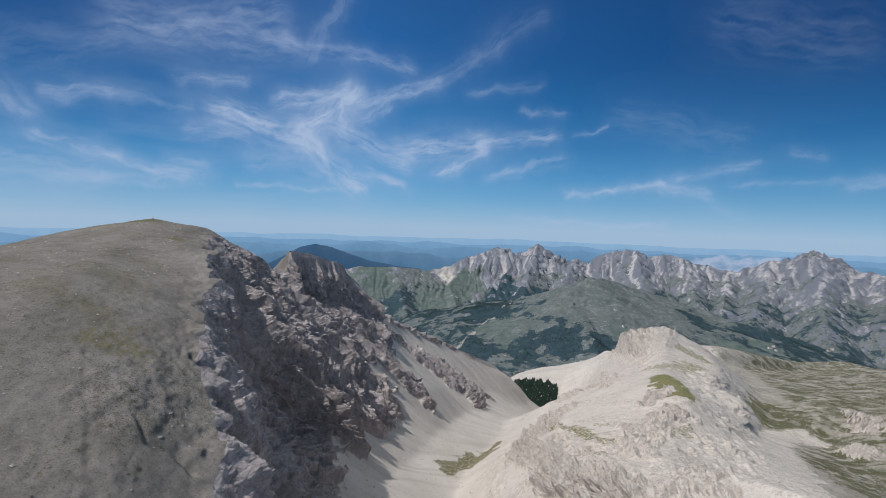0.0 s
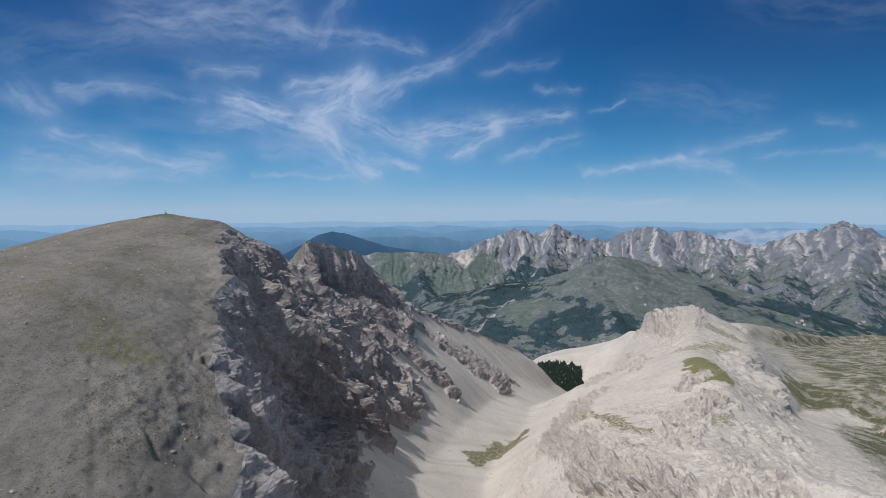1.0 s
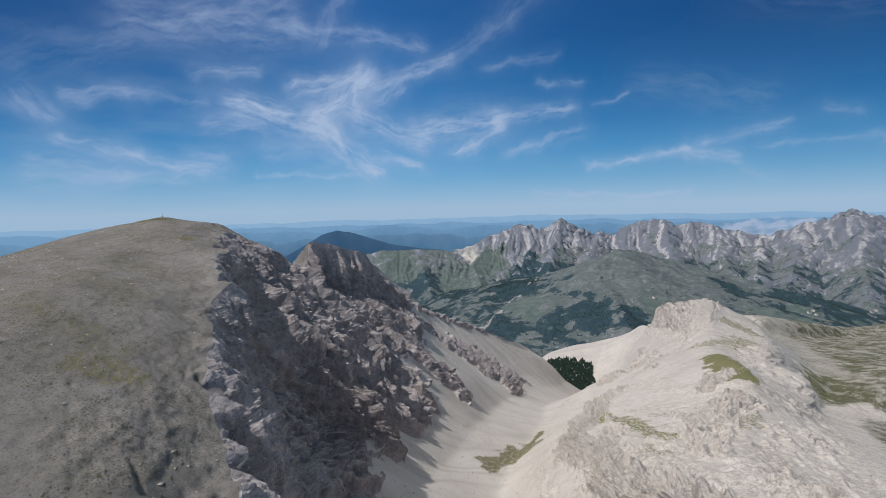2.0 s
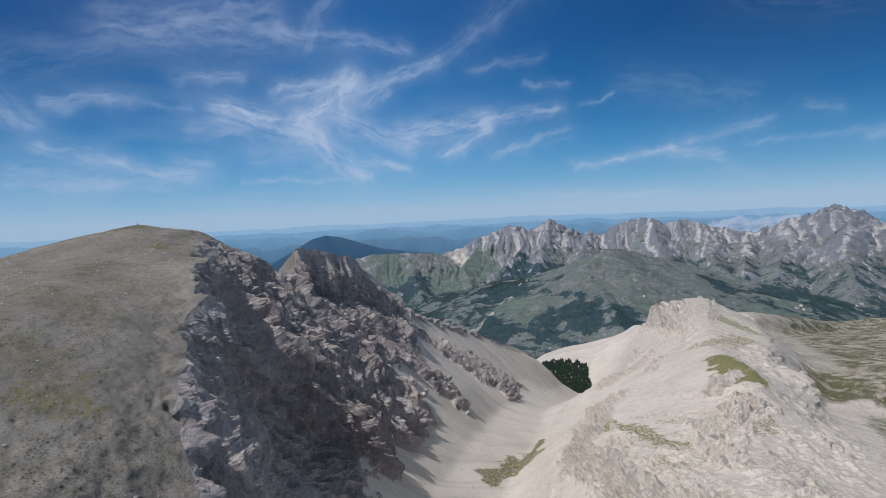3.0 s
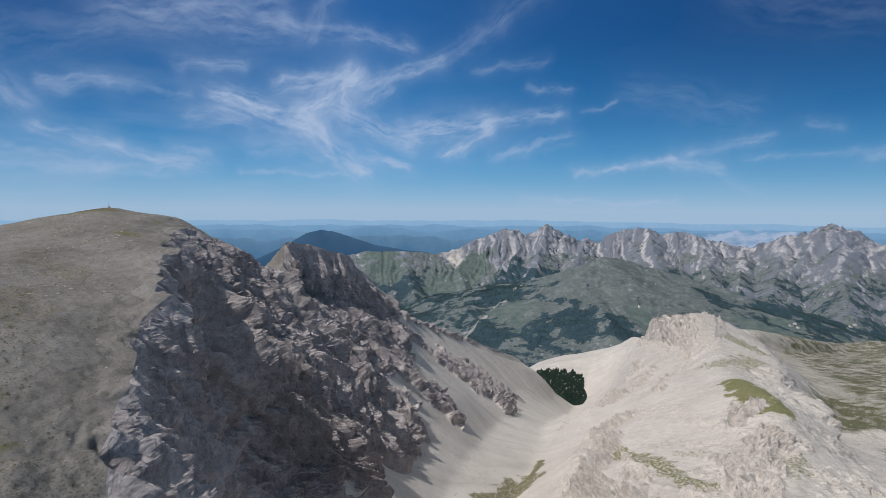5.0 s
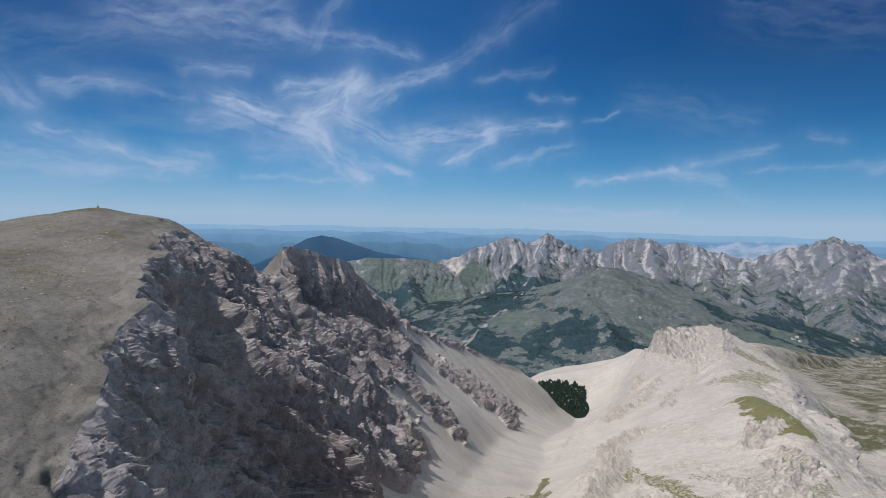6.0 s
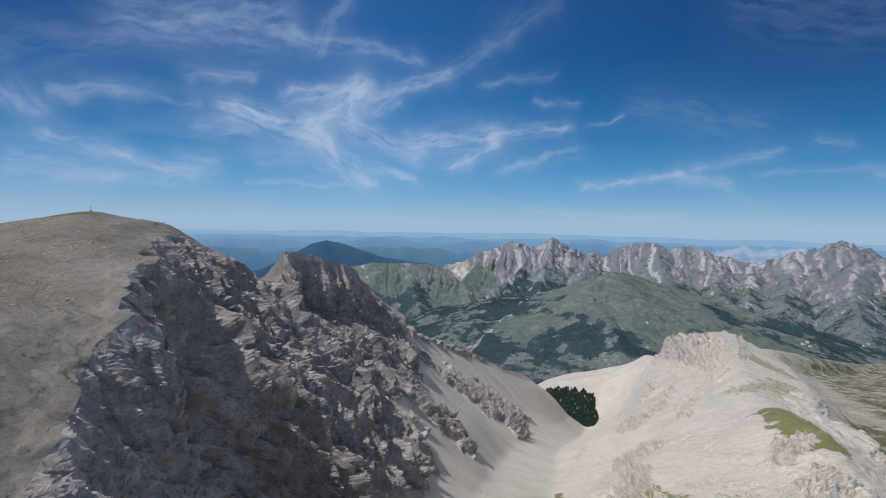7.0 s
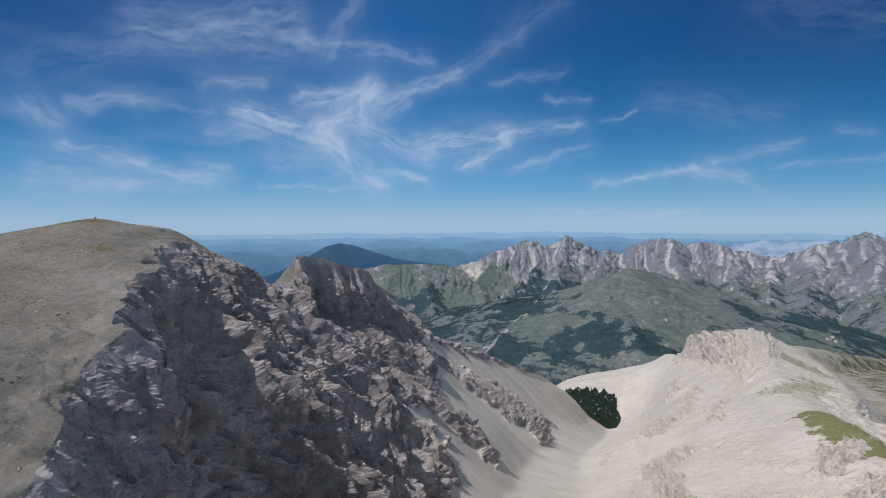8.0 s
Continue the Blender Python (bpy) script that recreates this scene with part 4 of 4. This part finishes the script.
CIRRUS_MID = [(-24.8, 11.3, -16.3, 8.9, 1.33, 0.80), (-16.3, 9.2, -10.5, 4.6, 1.03, 0.80), (-18.8, 12.9, -11.4, 14.9, 0.85, 0.60), (-16.6, 9.8, -11.2, 14.5, 1.15, 0.85), (-11.4, 14.8, -11.8, 10.7, 0.79, 0.50), (-12.5, 10.4, -4.3, 7.6, 1.21, 0.60), (-9.2, 5.8, -5.1, 4.5, 0.55, 0.60), (-4.7, 8.9, 4.0, 10.0, 1.15, 0.70), (4.0, 9.7, 12.1, 10.7, 0.67, 0.60), (-0.6, 6.3, 4.7, 9.0, 0.73, 0.60), (5.5, 6.2, 13.5, 8.1, 0.61, 0.38), (-27.2, 9.2, -22.8, 9.1, 0.79, 0.42), (-10.0, 11.8, -6.8, 13.6, 0.73, 0.35), (9.1, 13.7, 13.6, 13.2, 0.30, 0.30), (14.9, 11.1, 18.3, 11.6, 0.24, 0.25), (20.3, 12.2, 30.7, 9.6, 1.58, 0.12)]
CIRRUS_LOW = [(-40.0, 7.1, -34.5, 5.8, 0.61, 0.50), (-34.5, 5.8, -27.4, 4.5, 0.67, 0.52), (-42.7, 4.7, -36.3, 4.4, 1.03, 0.36), (-42.7, 3.2, -28.2, 4.1, 0.67, 0.32), (-23.3, 4.2, -12.1, 4.1, 0.24, 0.36), (-29.2, 6.1, -27.2, 5.8, 0.49, 0.30), (14.0, 4.4, 24.6, 5.5, 0.36, 0.55), (24.6, 5.2, 28.2, 3.9, 0.79, 0.42), (25.7, 6.0, 33.0, 6.9, 0.49, 0.36), (30.9, 5.0, 42.3, 5.6, 0.30, 0.25), (39.8, 4.9, 43.5, 5.3, 0.36, 0.40), (8.3, 1.4, 24.3, 0.8, 0.30, 0.42), (35.4, 8.1, 37.4, 7.6, 0.42, 0.30), (-22.2, 6.5, -15.0, 6.1, 0.97, 0.25), (29.0, 2.8, 32.1, 2.0, 0.36, 0.20)]


def cloud_material(strength=0.72):
    m, nt, bsdf = nodes_of("thin_ice_cloud")
    e, clear, both = nt.nodes.new("ShaderNodeEmission"), nt.nodes.new("ShaderNodeBsdfTransparent"), nt.nodes.new("ShaderNodeMixShader")
    e.inputs["Color"].default_value, e.inputs["Strength"].default_value = (0.58, 0.72, 0.98, 1), strength
    link(nt, attr(nt, "thickness"), both.inputs[0])
    link(nt, clear.outputs[0], both.inputs[1])
    link(nt, e.outputs[0], both.inputs[2])
    link(nt, both.outputs[0], nt.nodes["Material Output"].inputs["Surface"])
    return m


ca, ce = np.linspace(-52, 52, 760), np.linspace(-1.2, 33, 340)
CA, CE = np.meshgrid(ca, ce, indexing="ij")
cp = np.stack([CA.ravel(), CE.ravel(), np.zeros(CA.size)], 1)
wa = cp[:, 0] + 1.0 * fbm(cp / 7, 2, 109) + 0.55 * fbm(cp / 2.2, 5, 111, 0.55)
we = cp[:, 1] + 0.6 * fbm(cp / 7 + 12, 2, 119) + 0.36 * fbm(cp / 2.2 + 31, 5, 117, 0.55)
left = np.ones(CA.size)
for a1, e1, a2, e2, w, strength in CIRRUS_HIGH + CIRRUS_MID + CIRRUS_LOW:
    d = np.array([a2 - a1, e2 - e1])
    n = d / np.hypot(*d)
    rel = np.stack([wa - a1, we - e1], 1)
    t = np.clip((rel @ d) / (d @ d), 0, 1)
    gap = np.hypot(rel[:, 0] - t * d[0], rel[:, 1] - t * d[1])
    near = np.nonzero(gap < 5.5 * w)[0]
    gap = gap[near]
    thread = np.stack([(cp[near, :2] @ n) / 3.6, (wa[near] * -n[1] + we[near] * n[0]) / 0.70, np.full(len(near), a1)], 1)
    fibre = np.clip(0.60 + 0.85 * fbm(thread, 4, 121, 0.6), 0, 1.3)
    left[near] *= 1 - np.clip(1.0 * strength * (0.80 * fibre * np.exp(-(gap / (1.05 * w)) ** 2) + 0.17 * np.exp(-(gap / (2.5 * w)) ** 2)), 0, 0.95)
veil = np.clip(0.06 + 0.22 * fbm(np.stack([cp[:, 0] / 9, cp[:, 1] / 2.2, np.zeros(CA.size)], 1), 4, 131), 0, 1) * smooth(24, 6, cp[:, 1]) * smooth(25, -35, cp[:, 0])
density = np.clip(1 - left * (1 - 0.6 * veil), 0, 0.85).reshape(CA.shape)
R = 4960.0
dome = np.stack([R * np.sin(np.radians(CA)) * np.cos(np.radians(CE)), R * np.cos(np.radians(CA)) * np.cos(np.radians(CE)), 500 + R * np.sin(np.radians(CE))], 2)
dc = density[:-1, :-1] + density[1:, 1:]
ba, be = np.linspace(25, 39.5, 160), np.linspace(-3.6, -0.9, 40)
BA, BE = np.meshgrid(ba, be, indexing="ij")
bp = np.stack([BA.ravel() / 1.4, BE.ravel() / 0.7, np.zeros(BA.size)], 1)
puff = fbm(bp, 5, 141, 0.55).reshape(BA.shape)
roof = -1.75 + 0.5 * puff - 0.10 * np.abs(BA - 33.5)
bank_thick = smooth(0.0, 0.35, roof - BE) * smooth(25, 28.5, BA) * smooth(39.5, 37, BA) * np.clip(0.8 + 0.7 * puff, 0, 0.95)
bank = 4790 * np.stack([np.sin(np.radians(BA)), np.cos(np.radians(BA)), np.tan(np.radians(BE))], 2) + np.array([0, 0, 500])
cloud_bank = grid_object("low_cloud", bank, np.ones((159, 39), bool), cloud_material(0.62), [("thickness", bank_thick)])
tagged(cloud_bank, "low white cloud bank behind the mountain range", "cloud", kind="structure")
clouds = grid_object("cirrus_clouds", dome, dc > 0.01, cloud_material(), [("thickness", density)])
tagged(clouds, "wispy white cirrus clouds in a deep blue sky", "clouds", kind="structure")

# ---- trees, tufts and stones ----
def plain_material(name, tone, other, rough=0.9, scale=3.0):
    m, nt, bsdf = nodes_of(name)
    n = tex_noise(nt, scale, 5, 0.65)
    tint = nt.nodes.new("ShaderNodeObjectInfo").outputs["Random"]
    col = mix(nt, ramp(nt, n, [(0.35, (0, 0, 0)), (0.65, (1, 1, 1))]), tone, other)
    col = mix(nt, calc(nt, "MULTIPLY", tint, 0.35), col, tuple(c * 0.6 for c in tone))
    link(nt, col, bsdf.inputs["Base Color"])
    bsdf.inputs["Roughness"].default_value = rough
    bsdf.inputs["Specular IOR Level"].default_value = 0.15
    bump(nt, bsdf, n, 0.6, 0.05)
    return m


MAT_NEEDLES = plain_material("dark_conifer_needles", (0.022, 0.042, 0.034), (0.042, 0.068, 0.050), scale=1.5)
MAT_BARK = plain_material("grey_brown_bark", (0.10, 0.075, 0.055), (0.16, 0.12, 0.09), scale=6.0)
MAT_TUFT = plain_material("dry_turf", (0.115, 0.107, 0.06), (0.165, 0.148, 0.09), scale=2.0)
MAT_STONE = plain_material("loose_limestone", (0.27, 0.245, 0.215), (0.42, 0.385, 0.34), scale=1.2)
MAT_SNOW = plain_material("old_snow", (0.78, 0.80, 0.82), (0.60, 0.60, 0.60), 0.6, scale=1.0)
MAT_WOODPOLE = plain_material("weathered_wood", (0.20, 0.16, 0.12), (0.30, 0.25, 0.20), scale=8.0)


def mesh_from(name, verts, faces, material, flat_shaded=True):
    me = bpy.data.meshes.new(name)
    me.from_pydata([tuple(v) for v in verts], [], faces)
    me.materials.append(material)
    me.update()
    return me


def part(name, mesh, parent, label=""):
    ob = new(name, mesh)
    ob.parent = parent
    if label:
        ob["label"] = label
    return ob


def conifer_meshes(seed):
    """A tapered trunk and a crown of drooping, ragged whorls."""
    r = random.Random(seed)
    verts, faces = [], []
    for k, (z, rad) in enumerate(((-0.6, 0.22), (3.0, 0.13), (7.2, 0.02))):
        for j in range(6):
            verts.append((rad * math.cos(j * math.pi / 3), rad * math.sin(j * math.pi / 3), z))
    for k in range(2):
        for j in range(6):
            faces.append((k * 6 + j, k * 6 + (j + 1) % 6, k * 6 + 6 + (j + 1) % 6, k * 6 + 6 + j))
    trunk = mesh_from("trunk", verts, faces, MAT_BARK)
    verts, faces = [], []
    z = 0.9
    while z < 7.3:
        reach = 1.75 * (1 - z / 7.7) + 0.10
        count = 8
        turn = r.random() * 6
        for j in range(count):
            a = turn + (j + r.uniform(-0.3, 0.3)) * 2 * math.pi / count
            out = reach * r.uniform(0.65, 1.15)
            wide = 0.38 * out + 0.05
            c, s_ = math.cos(a), math.sin(a)
            n = len(verts)
            verts += [(0, 0, z + 0.45), (c * out * 0.6 - s_ * wide, s_ * out * 0.6 + c * wide, z - 0.05), (c * out, s_ * out, z - 0.28 * out), (c * out * 0.6 + s_ * wide, s_ * out * 0.6 - c * wide, z - 0.05), (c * out * 0.5, s_ * out * 0.5, z - 0.35)]
            faces += [(n, n + 1, n + 2), (n, n + 2, n + 3), (n + 1, n + 4, n + 2), (n + 4, n + 3, n + 2)]
        z += 0.52
    return trunk, mesh_from("crown", verts, faces, MAT_NEEDLES)


def surface_at(line, station):
    """The ground under a place given by its line and its station along the valley."""
    i = np.clip(np.searchsorted(LN, line), 0, shape[0] - 1)
    j = np.clip(np.searchsorted(ST, station), 0, shape[1] - 1)
    return terrain[i, j]


pick = random.Random(4)
kinds = [conifer_meshes(k) for k in range(3)]
planted = []


def in_wood():
    """A place in the small wood that fills the hollow at the valley mouth."""
    ln = 4.7 + 4.5 * pick.random() ** 0.8
    top = float(np.interp(ln, [4.7, 7.0, 8.1, 8.8, 9.2], [16.6, 16.55, 16.52, 16.44, 16.26]))
    return surface_at(ln, pick.uniform(16.03, top + 0.02 * math.sin(ln * 9)))


planted = [in_wood() for _ in range(300)]
for k, p in enumerate(planted):
    size = pick.uniform(0.5, 0.9)
    tree = new("conifer")
    tree.matrix_world = Matrix.LocRotScale(Vector(p), Euler((0, 0, pick.uniform(0, 6.28))), (size, size, size * pick.uniform(0.9, 1.2)))
    trunk, crown = kinds[k % 3]
    part("trunk", trunk, tree)
    part("crown", crown, tree)
    tagged(tree, "dark green conifer in a small dense wood", "tree", "conifers in the valley mouth")


def scatter(name, template, spots, sizes, material, label, category):
    """Many small copies of a template joined into one mesh."""
    verts0, faces0 = template
    verts0, faces0 = np.array(verts0, float), np.array(faces0)
    n, m = len(spots), len(verts0)
    gen = np.random.default_rng(len(spots))
    a = gen.uniform(0, 6.283, n)
    jig = verts0[None] * gen.uniform(0.65, 1.35, (n, m, 3))
    x = jig[..., 0] * np.cos(a)[:, None] - jig[..., 1] * np.sin(a)[:, None]
    y = jig[..., 0] * np.sin(a)[:, None] + jig[..., 1] * np.cos(a)[:, None]
    pts = np.stack([x, y, jig[..., 2]], 2) * sizes[:, None, None] + spots[:, None]
    faces = (faces0[None] + (np.arange(n) * m)[:, None, None]).reshape(-1, faces0.shape[1])
    me = bpy.data.meshes.new(name)
    me.from_pydata(pts.reshape(-1, 3).tolist(), [], faces.tolist())
    me.materials.append(material)
    ob = new(name, me)
    return tagged(ob, label, category, kind="stuff")


def spots_on(mask, count, seed):
    """Random places on the ground where the mask is high."""
    gen = np.random.default_rng(seed)
    area = np.linalg.norm(np.cross(np.gradient(base, axis=0), np.gradient(base, axis=1)), axis=2)
    w = (mask * area).ravel()
    idx = gen.choice(w.size, count, p=w / w.sum())
    step = np.gradient(terrain, axis=0).reshape(-1, 3)[idx] * gen.uniform(-0.5, 0.5, (count, 1)) + np.gradient(terrain, axis=1).reshape(-1, 3)[idx] * gen.uniform(-0.5, 0.5, (count, 1))
    return terrain.reshape(-1, 3)[idx] + step, gen


TUFT = ([(0, 0, 0.5), (1, 0, -0.1), (0.35, 0.95, -0.1), (-0.8, 0.6, -0.1), (-0.8, -0.6, -0.1), (0.35, -0.95, -0.1)], [(0, 1, 2), (0, 2, 3), (0, 3, 4), (0, 4, 5), (0, 5, 1)])
ROCK = ([(0, 0, 0.8), (1, 0.1, 0), (0.1, 1, 0.1), (-1, 0, 0.05), (-0.1, -1, 0), (0.1, 0, -0.6)], [(0, 1, 2), (0, 2, 3), (0, 3, 4), (0, 4, 1), (5, 2, 1), (5, 3, 2), (5, 4, 3), (5, 1, 4)])
window = smooth(60, 80, GY) * smooth(330, 250, GY)
clumpy = smooth(-0.25, 0.5, fbm(flat / 11, 4, 151).reshape(shape))
turf_mask = window * by_line([0, 0.4, 1, 0.8, 0, 0, 0, 0, 0, 0, 0, 0, 0, 0, 0, 0, 0, 0, 0]) * (0.10 + clumpy + 2 * np.clip(grass, 0, 1))
places, gen = spots_on(turf_mask, 20000, 5)
scatter("turf_tufts", TUFT, places, gen.uniform(0.10, 0.27, len(places)), MAT_TUFT, "low dry grass tufts dotted over the stony plateau", "grass")
stone_mask = window * by_line([0, 0.15, 0.5, 1, 0.6, 0.2, 0.3, 1.0, 0.5, 0.8, 0.8, 0.6, 0.4, 0.5, 0.3, 0, 0, 0, 0]) * (0.15 + smooth(0.0, 0.5, fbm(flat / 15, 3, 161).reshape(shape)))
places, gen = spots_on(stone_mask, 7000, 6)
scatter("loose_stones", ROCK, places, 0.09 + 0.45 * gen.uniform(0, 1, len(places)) ** 5, MAT_STONE, "loose angular limestone stones and small boulders", "stones")

# the summit cairn with its pole
top = terrain.reshape(-1, 3)[np.argmin((GX.ravel() + 151) ** 2 + (GY.ravel() - 250) ** 2)]
cairn = new("summit_cairn")
cairn.location = Vector(top)
tagged(cairn, "small stone cairn with a thin wooden pole", "cairn")
pick = random.Random(8)
for k in range(26):
    level = k // 9
    a, rad = pick.uniform(0, 6.28), pick.uniform(0.1, 0.75) * (1 - 0.28 * level)
    s0 = pick.uniform(0.22, 0.36)
    vs = [(x * s0 * pick.uniform(0.7, 1.3) + rad * math.cos(a), y * s0 * pick.uniform(0.7, 1.3) + rad * math.sin(a), z * s0 * 0.8 + 0.12 + 0.27 * level) for x, y, z in ROCK[0]]
    part("stone", mesh_from("cairn_stone", vs, ROCK[1], MAT_STONE), cairn)
pv = [(0.05 * math.cos(j * 1.0472), 0.05 * math.sin(j * 1.0472), z) for z in (0, 2.1) for j in range(6)]
part("pole", mesh_from("pole", pv, [(j, (j + 1) % 6, 6 + (j + 1) % 6, 6 + j) for j in range(6)] + [tuple(range(6, 12))], MAT_WOODPOLE), cairn, "weathered wooden pole")


# conifer woods in the far valley
woods = np.clip(far_wood - 0.35, 0, 1) * smooth(3300, 2600, RG) * RG ** 2
gen = np.random.default_rng(12)
w = woods.ravel()
idx = gen.choice(w.size, 85000, p=w / w.sum())
stand = far_points.reshape(-1, 3)[idx] + np.stack([gen.uniform(-9, 9, len(idx)), gen.uniform(-14, 14, len(idx)), np.full(len(idx), -1.0)], 1)
SPRUCE = ([(0, 0, 2.5), (1.0, 0, 0), (-0.55, 0.85, 0), (-0.55, -0.85, 0)], [(0, 1, 2), (0, 2, 3), (0, 3, 1)])
pick = random.Random(14)
thicket = np.array([in_wood() for _ in range(4500)])
scatter("conifer_thicket", SPRUCE, thicket, np.random.default_rng(3).uniform(0.9, 1.7, len(thicket)), MAT_NEEDLES, "dense dark young conifers between the taller trees", "thicket")
scatter("far_woodland", SPRUCE, stand, gen.uniform(1.0, 2.1, len(idx)), MAT_NEEDLES, "dark conifer woods covering the far valley slopes", "forest")

# ---- small houses in the far valley ----
MAT_RENDER = plain_material("pale_house_render", (0.66, 0.62, 0.56), (0.74, 0.71, 0.66), scale=0.5)
MAT_ROOF = plain_material("brown_tile_roof", (0.20, 0.17, 0.15), (0.27, 0.235, 0.21), scale=0.8)


def house(x, y, turn, length):
    k = np.argmin((FX.ravel() - x) ** 2 + (FY.ravel() - y) ** 2)
    h = new("house")
    h.matrix_world = pose(FX.ravel()[k], FY.ravel()[k], FZ.ravel()[k], 0, 0, turn)
    w, d, t = length / 2, 5.0, 6.5
    box = [(-w, -d, -3), (w, -d, -3), (w, d, -3), (-w, d, -3), (-w, -d, t), (w, -d, t), (w, d, t), (-w, d, t), (-w, 0, t + 3.4), (w, 0, t + 3.4)]
    part("wall", mesh_from("wall", box, [(0, 1, 5, 4), (1, 2, 6, 9, 5), (2, 3, 7, 6), (3, 0, 4, 8, 7)], MAT_RENDER), h)
    o = 0.7
    roof = [(-w - o, -d - o, t - 0.3), (w + o, -d - o, t - 0.3), (w + o, 0, t + 3.8), (-w - o, 0, t + 3.8), (-w - o, d + o, t - 0.3), (w + o, d + o, t - 0.3)]
    roof += [(px, py, pz - 0.35) for px, py, pz in roof]
    part("roof", mesh_from("roof", roof, [(0, 1, 2, 3), (3, 2, 5, 4), (7, 6, 9, 8), (8, 9, 10, 11), (0, 6, 7, 1), (4, 5, 11, 10), (0, 3, 9, 6), (3, 4, 10, 9), (1, 7, 8, 2), (2, 8, 11, 5)], MAT_ROOF), h)
    tagged(h, "small pale farmhouse with a brown roof in the far valley", "house", "houses in the far valley")


for x, y, turn, length in ((1402, 2021, 10, 16), (1432, 2045, 70, 13), (1418, 2000, 30, 12), (1220, 1821, 20, 16), (1238, 1832, 100, 12), (1662, 1925, 40, 15), (1690, 1940, -20, 13), (1850, 2262, 15, 15), (1877, 2277, 80, 14), (760, 1980, 30, 13)):
    house(x, y, turn, length)


# ---- last snow in the cliff's gullies ----
for line, station, wide, tall in ((5.80, 5.81, 2, 4), (6.64, 6.13, 1, 3), (5.16, 5.60, 2, 3)):
    i, j = np.searchsorted(LN, line), np.searchsorted(ST, station)
    rows, cols = np.ogrid[-tall:tall + 1, -wide:wide + 1]
    mask = (rows / (tall + 0.3)) ** 2 + (cols / (wide + 0.3)) ** 2 < 0.55 + 0.5 * np.abs(np.sin(rows * 1.7 + cols * 2.3))
    drift = blurred(terrain[i - tall:i + tall + 2, j - wide:j + wide + 2], 3) + 0.45 * NORMAL[i - tall:i + tall + 2, j - wide:j + wide + 2]
    snow = grid_object("snow_patch", drift, mask, MAT_SNOW)
    tagged(snow, "small patch of old white snow in the cliff", "snow", "snow patches")
